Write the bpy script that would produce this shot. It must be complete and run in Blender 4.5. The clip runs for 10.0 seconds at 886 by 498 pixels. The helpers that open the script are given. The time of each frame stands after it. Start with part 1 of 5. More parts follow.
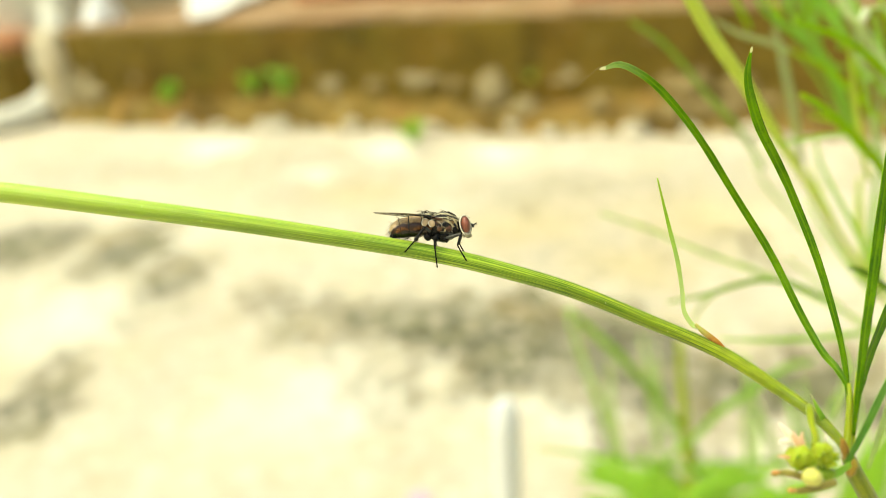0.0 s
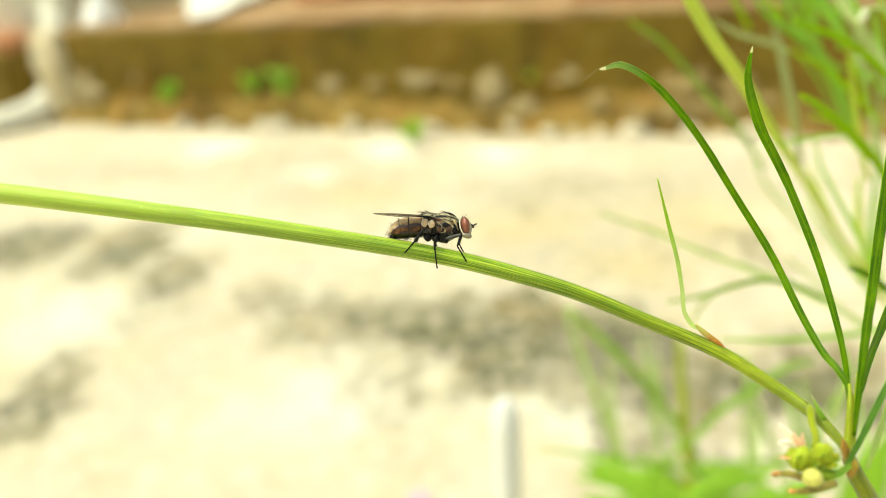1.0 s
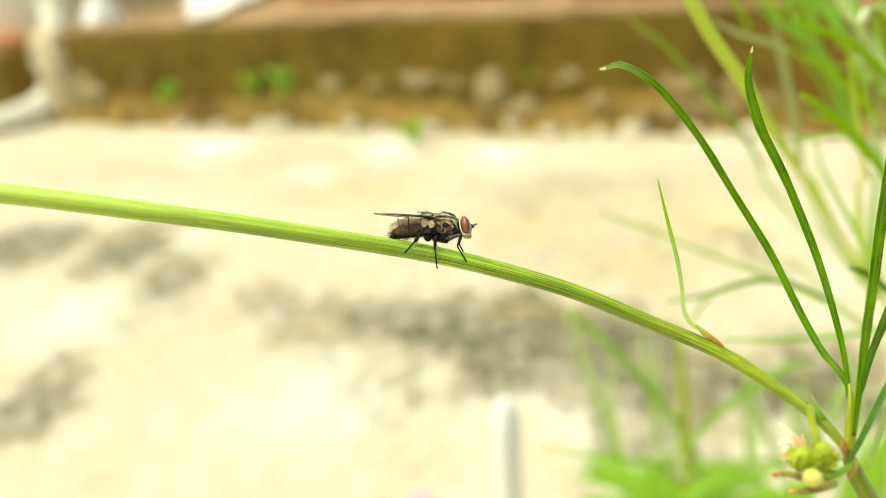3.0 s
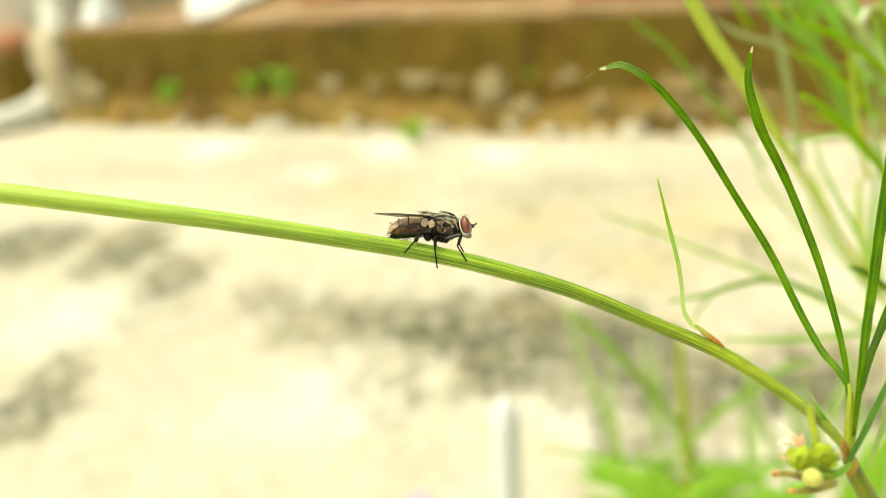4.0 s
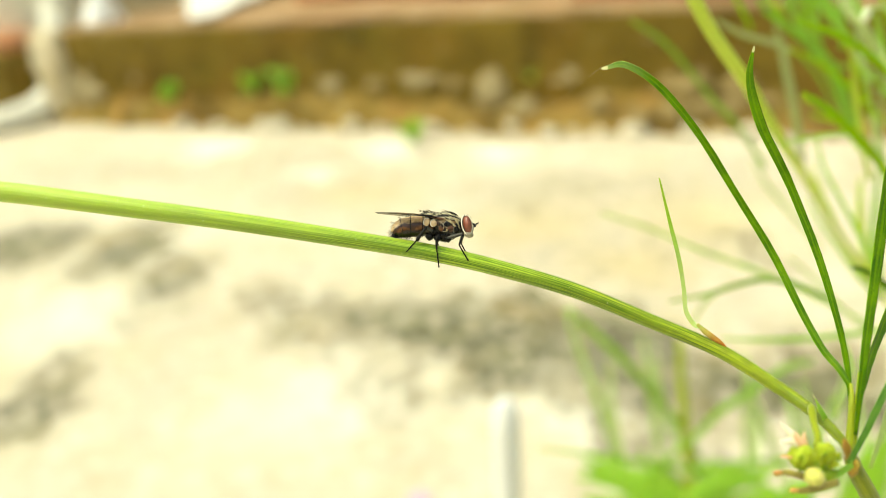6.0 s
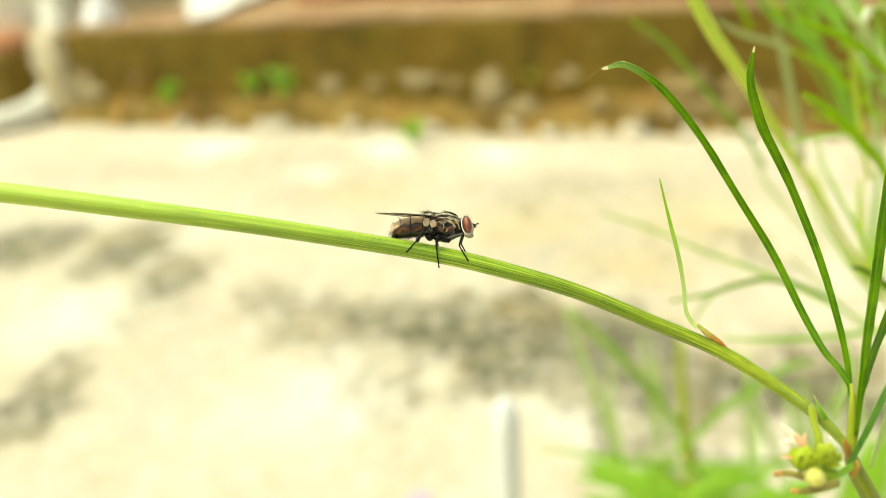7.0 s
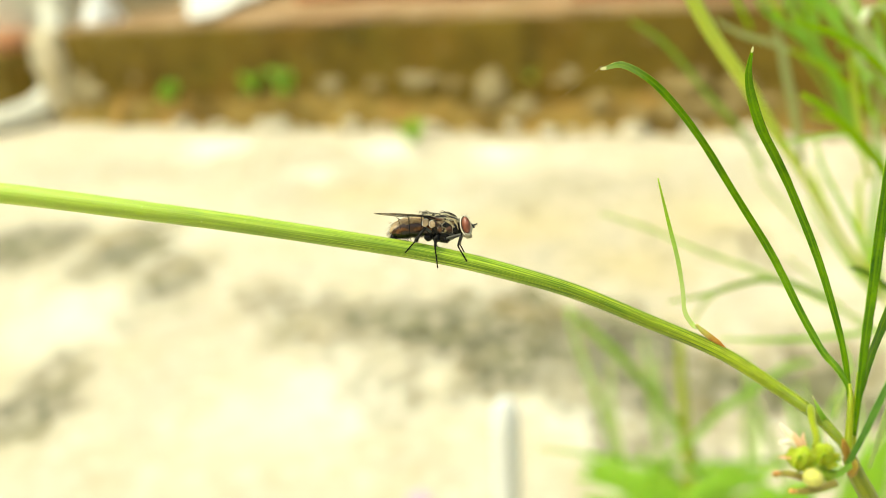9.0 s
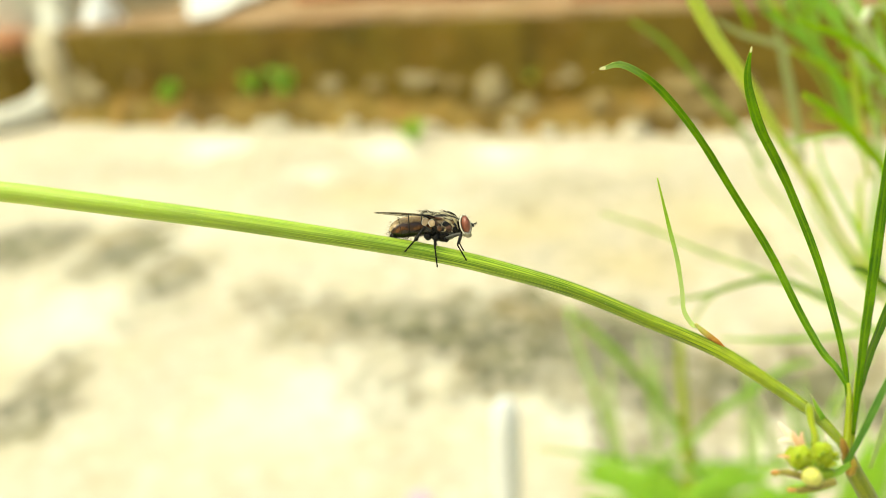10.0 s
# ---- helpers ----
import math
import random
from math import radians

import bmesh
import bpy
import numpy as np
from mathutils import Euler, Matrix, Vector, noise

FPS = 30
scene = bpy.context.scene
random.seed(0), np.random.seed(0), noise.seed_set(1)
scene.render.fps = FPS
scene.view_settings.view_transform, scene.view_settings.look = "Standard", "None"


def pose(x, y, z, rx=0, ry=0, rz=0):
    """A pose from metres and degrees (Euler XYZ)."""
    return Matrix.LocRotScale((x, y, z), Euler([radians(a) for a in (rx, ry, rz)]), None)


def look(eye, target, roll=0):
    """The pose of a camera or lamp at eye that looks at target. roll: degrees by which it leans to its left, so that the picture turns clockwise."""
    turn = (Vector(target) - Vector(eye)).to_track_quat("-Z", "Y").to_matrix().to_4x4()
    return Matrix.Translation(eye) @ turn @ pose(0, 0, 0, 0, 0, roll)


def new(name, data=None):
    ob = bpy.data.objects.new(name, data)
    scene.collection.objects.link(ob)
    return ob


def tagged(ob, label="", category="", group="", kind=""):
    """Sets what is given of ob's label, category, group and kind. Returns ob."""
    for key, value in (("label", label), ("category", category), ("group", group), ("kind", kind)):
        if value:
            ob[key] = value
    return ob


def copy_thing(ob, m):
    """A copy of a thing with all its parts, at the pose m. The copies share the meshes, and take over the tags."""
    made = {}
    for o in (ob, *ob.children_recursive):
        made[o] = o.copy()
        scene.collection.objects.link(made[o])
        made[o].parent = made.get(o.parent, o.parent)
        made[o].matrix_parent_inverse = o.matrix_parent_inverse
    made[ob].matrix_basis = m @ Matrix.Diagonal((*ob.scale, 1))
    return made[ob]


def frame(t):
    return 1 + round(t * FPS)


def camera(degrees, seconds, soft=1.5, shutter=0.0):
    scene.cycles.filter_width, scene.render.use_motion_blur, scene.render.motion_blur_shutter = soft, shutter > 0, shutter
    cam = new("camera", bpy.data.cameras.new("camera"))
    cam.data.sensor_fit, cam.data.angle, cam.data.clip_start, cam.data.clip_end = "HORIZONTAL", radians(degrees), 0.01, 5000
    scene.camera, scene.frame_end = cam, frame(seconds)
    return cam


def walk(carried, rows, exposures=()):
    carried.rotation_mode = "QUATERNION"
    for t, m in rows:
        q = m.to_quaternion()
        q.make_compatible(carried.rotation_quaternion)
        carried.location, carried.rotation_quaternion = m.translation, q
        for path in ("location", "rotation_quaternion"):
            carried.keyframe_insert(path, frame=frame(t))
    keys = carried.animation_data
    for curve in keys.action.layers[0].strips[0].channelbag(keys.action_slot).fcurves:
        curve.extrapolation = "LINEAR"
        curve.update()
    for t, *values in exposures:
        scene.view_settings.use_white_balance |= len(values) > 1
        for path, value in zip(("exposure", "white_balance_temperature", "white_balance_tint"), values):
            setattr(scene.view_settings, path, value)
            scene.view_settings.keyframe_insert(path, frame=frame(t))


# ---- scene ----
# ---- camera: a phone held still, close to the stem ----
cam = camera(65, 10.0, soft=0.5)
cam.data.dof.use_dof = True
cam.data.dof.focus_distance = 0.065
cam.data.dof.aperture_fstop = 13.5
CAM_POSE = look((0, 0, 0.30), (0, 0.90631, -0.12262), -4.6)
walk(cam, [(0, CAM_POSE), (10, CAM_POSE)], exposures=((0, 0.93, 7500, -10), (10, 0.93, 7500, -10)))

# ---- light: bright hazy sky and a soft sun ----
SUN_ELEVATION, SUN_TURN = radians(66), radians(-95)
world = bpy.data.worlds.new("sky")
world.use_nodes = True
scene.world = world
sky = world.node_tree.nodes.new("ShaderNodeTexSky")
sky.sky_type, sky.sun_disc = "NISHITA", False
sky.sun_elevation, sky.sun_rotation = SUN_ELEVATION, SUN_TURN
sky.air_density, sky.dust_density = 1.0, 4.0
world.node_tree.links.new(sky.outputs[0], world.node_tree.nodes["Background"].inputs[0])
world.node_tree.nodes["Background"].inputs[1].default_value = 0.15
sun = new("sun", bpy.data.lights.new("sun", "SUN"))
sun.data.energy, sun.data.angle, sun.data.color = 1.5, radians(30), (1.0, 0.94, 0.82)
sun.matrix_world = look((0, 0, 0), (-math.sin(SUN_TURN) * math.cos(SUN_ELEVATION), -math.cos(SUN_TURN) * math.cos(SUN_ELEVATION), -math.sin(SUN_ELEVATION)))


# ---- materials ----
class Nodes:
    """A node material under construction."""

    def __init__(self, name, rough=0.5, spec=0.5, metal=0.0):
        self.m = bpy.data.materials.new(name)
        self.m.use_nodes = True
        self.t = self.m.node_tree
        self.b = self.t.nodes["Principled BSDF"]
        self.b.inputs["Roughness"].default_value = rough
        self.b.inputs["Specular IOR Level"].default_value = spec
        self.b.inputs["Metallic"].default_value = metal
        self.coord = self.t.nodes.new("ShaderNodeTexCoord")

    def put(self, socket, value):
        if isinstance(value, bpy.types.NodeSocket):
            self.t.links.new(value, socket)
        else:
            socket.default_value = (*value, 1.0) if isinstance(value, tuple) and len(value) == 3 and socket.type == "RGBA" else value

    def node(self, kind, inputs=(), operation="", blend=""):
        n = self.t.nodes.new(kind)
        if operation:
            n.operation = operation
        if blend:
            n.data_type, n.blend_type = "RGBA", blend
        for k, v in dict(inputs).items():
            self.put(n.inputs[k], v)
        return n

    def noise(self, scale, detail=4.0, rough=0.55, vector=None, space="Object", distortion=0.0):
        n = self.node("ShaderNodeTexNoise", {"Scale": scale, "Detail": detail, "Roughness": rough, "Distortion": distortion})
        self.put(n.inputs["Vector"], vector or self.coord.outputs[space])
        return n.outputs["Fac"]

    def ramp(self, fac, *stops):
        n = self.node("ShaderNodeValToRGB", {"Fac": fac})
        e = n.color_ramp.elements
        while len(e) < len(stops):
            e.new(0.5)
        for el, (p, c) in zip(e, stops):
            el.position, el.color = p, ((c, c, c, 1) if isinstance(c, (int, float)) else (*c, 1))
        return n.outputs["Color"]

    def mix(self, fac, a, b, blend="MIX"):
        n = self.node("ShaderNodeMix", blend=blend)
        self.put(n.inputs[0], fac)
        self.put(n.inputs[6], a)
        self.put(n.inputs[7], b)
        return n.outputs[2]

    def math(self, op, a, b=0.0, clamp=False):
        n = self.node("ShaderNodeMath", operation=op)
        n.use_clamp = clamp
        self.put(n.inputs[0], a)
        self.put(n.inputs[1], b)
        return n.outputs[0]

    def axis(self, i, space="Object"):
        n = self.node("ShaderNodeSeparateXYZ", {"Vector": self.coord.outputs[space]})
        return n.outputs[i]

    def bump(self, height, strength=0.3, distance=0.001):
        n = self.node("ShaderNodeBump", {"Height": height, "Strength": strength, "Distance": distance})
        self.put(self.b.inputs["Normal"], n.outputs[0])

    def color(self, c):
        self.put(self.b.inputs["Base Color"], c)
        return self

    def leafy(self, c, amount=0.35):
        """Lets a part of the light pass through and scatter inside, as leaves do."""
        self.color(c)
        self.b.inputs["Subsurface Weight"].default_value = 0.5
        self.b.inputs["Subsurface Radius"].default_value = (0.7, 1.0, 0.25)
        self.b.inputs["Subsurface Scale"].default_value = 0.0003
        tr = self.node("ShaderNodeBsdfTranslucent")
        self.put(tr.inputs["Color"], c)
        mx = self.node("ShaderNodeMixShader", {0: amount})
        self.t.links.new(self.b.outputs[0], mx.inputs[1])
        self.t.links.new(tr.outputs[0], mx.inputs[2])
        self.t.links.new(mx.outputs[0], self.t.nodes["Material Output"].inputs[0])
        return self


def stem_material(name, light, dark, ribs, amount=0.25):
    """Fine uneven lines along the stem, a few broken dark ones among them, and pale flecks."""
    n = Nodes(name, 0.42, 0.4)
    u, v = n.axis(0, "UV"), n.axis(1, "UV")
    along = n.node("ShaderNodeCombineXYZ", {0: n.math("MULTIPLY", u, ribs * 2.1), 1: n.math("MULTIPLY", v, 62.0)}).outputs[0]
    broad = n.node("ShaderNodeCombineXYZ", {0: n.math("MULTIPLY", u, ribs * 0.8), 1: n.math("MULTIPLY", v, 40.0)}).outputs[0]
    line = n.math("ADD", n.math("MULTIPLY", n.noise(1.0, 2, 0.5, along), 0.6), n.math("MULTIPLY", n.noise(1.0, 2, 0.5, broad), 0.4))
    c = n.mix(n.ramp(line, (0.40, 0.0), (0.59, 1.0)), dark, light)
    thin = n.node("ShaderNodeCombineXYZ", {0: n.math("MULTIPLY", u, ribs * 3.4), 1: n.math("MULTIPLY", v, 90.0), 2: 4.0}).outputs[0]
    c = n.mix(n.ramp(n.noise(1.0, 1, 0.5, thin), (0.58, 0.0), (0.66, 0.8)), c, tuple(q * 0.62 for q in dark))
    c = n.mix(n.ramp(n.noise(200, 4), (0.40, 0.0), (0.75, 0.5)), c, tuple(q * 1.15 for q in light))
    c = n.mix(n.ramp(n.noise(2600, 2), (0.72, 0.0), (0.77, 0.7)), c, (0.7, 0.76, 0.45))
    near = n.node("ShaderNodeMapRange", {"Value": n.axis(0), "From Min": -0.060, "From Max": -0.034}).outputs[0]
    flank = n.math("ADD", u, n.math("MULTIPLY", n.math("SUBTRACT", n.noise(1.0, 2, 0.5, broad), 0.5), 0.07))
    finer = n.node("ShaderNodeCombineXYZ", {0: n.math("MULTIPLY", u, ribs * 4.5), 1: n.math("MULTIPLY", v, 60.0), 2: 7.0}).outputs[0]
    # band of finer dark streaks below the stem's middle, weaker towards the node
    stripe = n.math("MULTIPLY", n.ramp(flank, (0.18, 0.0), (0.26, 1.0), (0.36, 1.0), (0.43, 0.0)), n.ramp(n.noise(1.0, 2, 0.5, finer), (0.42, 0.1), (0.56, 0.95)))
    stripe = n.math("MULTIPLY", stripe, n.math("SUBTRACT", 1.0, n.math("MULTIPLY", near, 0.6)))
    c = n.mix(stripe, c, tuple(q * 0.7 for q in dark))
    far = n.node("ShaderNodeMapRange", {"Value": n.axis(0), "From Min": -0.062, "From Max": -0.10}).outputs[0]
    c = n.mix(n.math("MULTIPLY", far, 0.75), c, tuple(min(q * 1.1 + 0.05, 0.85) for q in light))
    c = n.mix(n.math("MULTIPLY", near, 0.9), c, (0.85, 0.73, 0.20), blend="MULTIPLY")
    worn = n.node("ShaderNodeCombineXYZ", {0: n.math("MULTIPLY", u, 9.0), 1: n.math("MULTIPLY", v, 330.0), 2: 9.0}).outputs[0]
    c = n.mix(n.math("MULTIPLY", near, n.ramp(n.noise(1.0, 4, 0.65, worn), (0.46, 0.0), (0.66, 0.6))), c, (0.12, 0.145, 0.004))
    n.b.inputs["Sheen Weight"].default_value = 0.25
    n.b.inputs["Sheen Roughness"].default_value = 0.4
    n.leafy(c, amount)
    n.bump(n.math("ADD", n.noise(1500, 3), n.math("MULTIPLY", line, 1.5)), 0.22, 0.0003)
    return n.m


def leaf_material(name, light, dark, amount=0.4, rough=0.4, pale=None, edge=0.0):
    """A keeled leaf: pale thin margins and midrib, darker halves with streaks along and small mottling."""
    n = Nodes(name, rough, 0.18)
    across = n.math("ADD", n.axis(0, "UV"), n.math("MULTIPLY", n.math("SUBTRACT", n.noise(900, 3), 0.5), 0.04))
    c = n.mix(n.ramp(across, (0.0, 0.95), (0.035, 0.55), (0.08, 0.06), (0.20, 0.16), (0.245, 0.5), (0.29, 0.12), (0.42, 0.18), (0.465, 0.7), (0.5, 1.0)), dark, light)
    streak = n.node("ShaderNodeCombineXYZ", {0: n.math("MULTIPLY", n.axis(0, "UV"), 34.0), 1: n.math("MULTIPLY", n.axis(1, "UV"), 240.0)}).outputs[0]
    c = n.mix(n.ramp(n.noise(1.0, 3, 0.6, streak), (0.45, 0.0), (0.68, 0.35)), c, light)
    c = n.mix(n.ramp(n.noise(330, 4), (0.35, 0.0), (0.8, 0.5)), c, light)
    c = n.mix(n.ramp(n.noise(2600, 4, 0.7), (0.52, 0.0), (0.70, 0.32)), c, tuple(v * 0.5 for v in dark))
    if pale:
        end = n.node("ShaderNodeMapRange", {"Value": n.axis(1, "UV"), "From Min": pale[0], "From Max": pale[1]}).outputs[0]
        c = n.mix(n.math("MULTIPLY", end, 0.75), c, pale[2])
    if edge:
        c = n.mix(n.math("MULTIPLY", n.ramp(across, (0.06, edge), (0.10, 0.0)), n.ramp(n.noise(700, 2), (0.40, 0.5), (0.58, 1.0))), c, (0.060, 0.050, 0.006))
    n.leafy(c, amount)
    n.bump(n.noise(2500, 3), 0.3, 0.0002)
    return n.m


def plain(name, c1, c2, scale, rough=0.6, bump=0.3, distance=0.001, spec=0.4, metal=0.0):
    n = Nodes(name, rough, spec, metal)
    f = n.noise(scale, 5)
    c = n.mix(n.ramp(f, (0.3, 0.0), (0.7, 1.0)), c1, c2)
    c = n.mix(n.ramp(n.noise(scale * 9, 3), (0.4, 0.0), (0.8, 0.4)), c, tuple(v * 0.6 for v in c1))
    n.color(c)
    n.bump(n.noise(scale * 6, 4), bump, distance)
    return n.m


# algae stains on the ground: centre, half sizes and strength
PATCHES = ((-0.487, 0.753, 0.066, 0.060, 0.85), (-0.352, 0.727, 0.041, 0.074, 0.92), (-0.276, 0.630, 0.036, 0.053, 0.75), (-0.271, 0.566, 0.039, 0.033, 0.45), (-0.316, 0.474, 0.024, 0.034, 0.72), (-0.320, 0.421, 0.027, 0.035, 0.75), (-0.163, 0.576, 0.033, 0.040, 0.55), (-0.114, 0.526, 0.040, 0.040, 0.62), (-0.101, 0.539, 0.010, 0.041, 0.60), (-0.046, 0.412, 0.029, 0.055, 0.48), (-0.071, 0.467, 0.032, 0.041, 0.45), (0.157, 0.328, 0.017, 0.024, 0.50), (0.300, 0.607, 0.015, 0.050, 0.60), (0.102, 0.768, 0.046, 0.074, 0.42), (0.165, 0.814, 0.054, 0.051, 0.40), (0.038, 0.813, 0.031, 0.038, 0.36), (0.249, 0.432, 0.024, 0.027, 0.45), (0.007, 0.604, 0.032, 0.032, 0.25), (-0.048, 0.627, 0.028, 0.027, 0.25))
DAMP_BAND = ((0.244, 0.367, 0.049, 0.034, 1.05), (0.275, 0.395, 0.033, 0.025, 0.85), (-0.045, 0.520, 0.039, 0.044, 0.85), (-0.007, 0.500, 0.038, 0.050, 0.92), (0.024, 0.469, 0.036, 0.054, 0.95), (0.064, 0.498, 0.032, 0.045, 1.05), (0.094, 0.459, 0.034, 0.052, 1.00), (0.131, 0.466, 0.034, 0.045, 0.95), (0.126, 0.402, 0.023, 0.039, 0.85), (0.159, 0.391, 0.034, 0.038, 0.95), (0.198, 0.392, 0.033, 0.032, 0.95), (0.230, 0.369, 0.039, 0.029, 0.95), (0.100, 0.362, 0.018, 0.034, 0.75), (0.122, 0.348, 0.017, 0.032, 0.70), (0.073, 0.396, 0.019, 0.019, 0.70), (0.041, 0.421, 0.024, 0.028, 0.80), (0.196, 0.406, 0.023, 0.024, 0.85), (0.249, 0.392, 0.018, 0.026, 0.70), (0.255, 0.435, 0.016, 0.019, 0.50))
FAINT = ((-0.136, 0.864, 0.122, 0.05, 0.3), (0.085, 0.792, 0.094, 0.058, 0.3), (0.154, 0.643, 0.141, 0.085, 0.3), (0.32, 0.776, 0.135, 0.08, 0.3), (-0.271, 1.008, 0.178, 0.048, 0.3), (-0.537, 1.035, 0.156, 0.067, 0.3), (0.107, 0.552, 0.098, 0.043, 0.3))
TAN = ((0.092, 0.693, 0.09, 0.07), (0.277, 0.678, 0.084, 0.096), (-0.098, 0.844, 0.089, 0.056), (0.18, 0.573, 0.07, 0.047))
PALE = ((-0.353, 1.111, 0.061, 0.072), (-0.068, 1.019, 0.053, 0.066), (0.089, 0.959, 0.056, 0.049), (-0.331, 0.561, 0.077, 0.072), (-0.098, 0.399, 0.096, 0.059), (0.076, 0.371, 0.022, 0.036), (-0.169, 0.942, 0.034, 0.037))


def concrete_material():
    """Pale sandy concrete with grey-green algae stains."""
    n = Nodes("pale_concrete", 0.85, 0.25)
    shift = n.node("ShaderNodeTexNoise", {"Scale": 19.0, "Detail": 6.0, "Roughness": 0.7})
    n.put(shift.inputs["Vector"], n.coord.outputs["Object"])
    centred = n.node("ShaderNodeVectorMath", {0: shift.outputs["Color"], 1: (0.5, 0.5, 0.5)}, operation="SUBTRACT")
    pushed = n.node("ShaderNodeVectorMath", {0: centred.outputs[0], 1: (0.13, 0.13, 0.0)}, operation="MULTIPLY")
    where = n.node("ShaderNodeVectorMath", {0: n.coord.outputs["Object"], 1: pushed.outputs[0]}, operation="ADD").outputs[0]
    total = 0.0
    for i, (x, y, a, b, strength) in enumerate(PATCHES + DAMP_BAND + FAINT):
        d = n.node("ShaderNodeVectorMath", {0: where, 1: (x, y, 0)}, operation="SUBTRACT")
        d = n.node("ShaderNodeVectorMath", {0: d.outputs[0], 1: (1 / a, 1 / b, 0)}, operation="MULTIPLY")
        d = n.node("ShaderNodeVectorMath", {0: d.outputs[0]}, operation="LENGTH")
        spot = n.math("MULTIPLY", n.math("SUBTRACT", 1.75, d.outputs["Value"], clamp=True), strength)
        total = n.math("MAXIMUM", total, spot) if i else spot
    grown = n.math("ADD", n.math("MULTIPLY", total, 0.95), n.math("MULTIPLY", n.math("SUBTRACT", n.noise(46, 6, 0.8), 0.5), 1.9))
    mottled = n.math("MULTIPLY", n.math("SUBTRACT", grown, 0.16), 1.25, clamp=True)
    mottled = n.math("MULTIPLY", mottled, n.ramp(n.noise(88, 5, 0.75), (0.40, 0.32), (0.54, 1.05)))
    base = n.mix(n.ramp(n.noise(7, 5), (0.3, 0.0), (0.7, 1.0)), (0.605, 0.548, 0.447), (0.485, 0.42, 0.325))
    base = n.mix(n.ramp(n.noise(3.3, 4), (0.45, 0.0), (0.7, 0.8)), base, (0.70, 0.655, 0.545))
    base = n.mix(n.ramp(n.noise(160, 3), (0.5, 0.0), (0.75, 0.5)), base, (0.5, 0.43, 0.28))
    base = n.mix(n.ramp(n.noise(24, 6, 0.75), (0.38, 0.6), (0.58, 0.0)), base, (0.46, 0.40, 0.26))
    base = n.mix(n.ramp(n.noise(62, 5, 0.7), (0.40, 0.55), (0.54, 0.0)), base, (0.42, 0.37, 0.25))
    base = n.mix(n.ramp(n.noise(51, 5, 0.7), (0.54, 0.0), (0.66, 0.6)), base, (0.74, 0.70, 0.58))
    for (x, y, a, b), tone in [(q, (0.77, 0.73, 0.61) if q[1] > 0.9 else (0.66, 0.615, 0.50)) for q in PALE] + [(q, (0.54, 0.455, 0.285)) for q in TAN]:
        d = n.node("ShaderNodeVectorMath", {0: where, 1: (x, y, 0)}, operation="SUBTRACT")
        d = n.node("ShaderNodeVectorMath", {0: d.outputs[0], 1: (1 / a, 1 / b, 0)}, operation="MULTIPLY")
        d = n.node("ShaderNodeVectorMath", {0: d.outputs[0]}, operation="LENGTH")
        base = n.mix(n.math("SUBTRACT", 1.2, d.outputs["Value"], clamp=True), base, tone)
    stain = n.mix(n.ramp(n.noise(26, 5, 0.6), (0.35, 0.0), (0.65, 1.0)), (0.050, 0.052, 0.030), (0.145, 0.138, 0.066))
    stain = n.mix(n.ramp(n.noise(11, 4, 0.6), (0.52, 0.0), (0.68, 0.6)), stain, (0.31, 0.235, 0.10))
    base = n.mix(n.ramp(n.noise(17, 5, 0.6, distortion=0.8), (0.50, 0.0), (0.68, 0.5)), base, (0.50, 0.43, 0.27))
    n.color(n.mix(n.math("MULTIPLY", mottled, 1.18, clamp=True), base, stain))
    n.bump(n.noise(220, 6, 0.7), 0.5, 0.003)
    return n.m


def masonry_material(name, dark, mid, pale, scale, moss):
    """Masonry or earth: blotches at two sizes, pale crumbs and a film of moss."""
    n = Nodes(name, 0.88, 0.15)
    c = n.mix(n.ramp(n.noise(scale, 6, 0.65), (0.36, 0.0), (0.62, 1.0)), dark, mid)
    c = n.mix(n.ramp(n.noise(scale * 0.45, 4, 0.6, distortion=0.6), (0.52, 0.0), (0.64, 0.75)), c, tuple(v * 0.55 for v in dark))
    c = n.mix(n.ramp(n.noise(scale * 0.55, 5, 0.7, distortion=0.4), (0.50, 0.0), (0.66, 0.5)), c, (mid[0] * 1.25, mid[1] * 1.02, mid[2]))
    c = n.mix(n.ramp(n.noise(scale * 2.2, 5, 0.7), (0.60, 0.0), (0.68, 0.8)), c, pale)
    c = n.mix(n.ramp(n.noise(scale * 0.8, 5, 0.65, distortion=1.0), (0.58, 0.0), (0.68, moss)), c, (0.13, 0.15, 0.015))
    n.color(c)
    n.bump(n.noise(scale * 6, 5, 0.7), 0.9, 0.006)
    return n.m


def sheath_material():
    """Orange-red at the lower end, fading to green-tan where the leaf leaves it."""
    n = Nodes("orange_brown_sheath", 0.5, 0.3)
    c = n.mix(n.ramp(n.noise(900, 4), (0.35, 0.0), (0.65, 1.0)), (0.34, 0.085, 0.012), (0.56, 0.30, 0.07))
    end = n.node("ShaderNodeMapRange", {"Value": n.axis(1, "UV"), "From Min": 0.0016, "From Max": 0.0044}).outputs[0]
    c = n.mix(n.math("MULTIPLY", end, 0.85), c, (0.48, 0.52, 0.13))
    n.leafy(c, 0.2)
    n.bump(n.noise(2200, 3), 0.3, 0.0001)
    return n.m


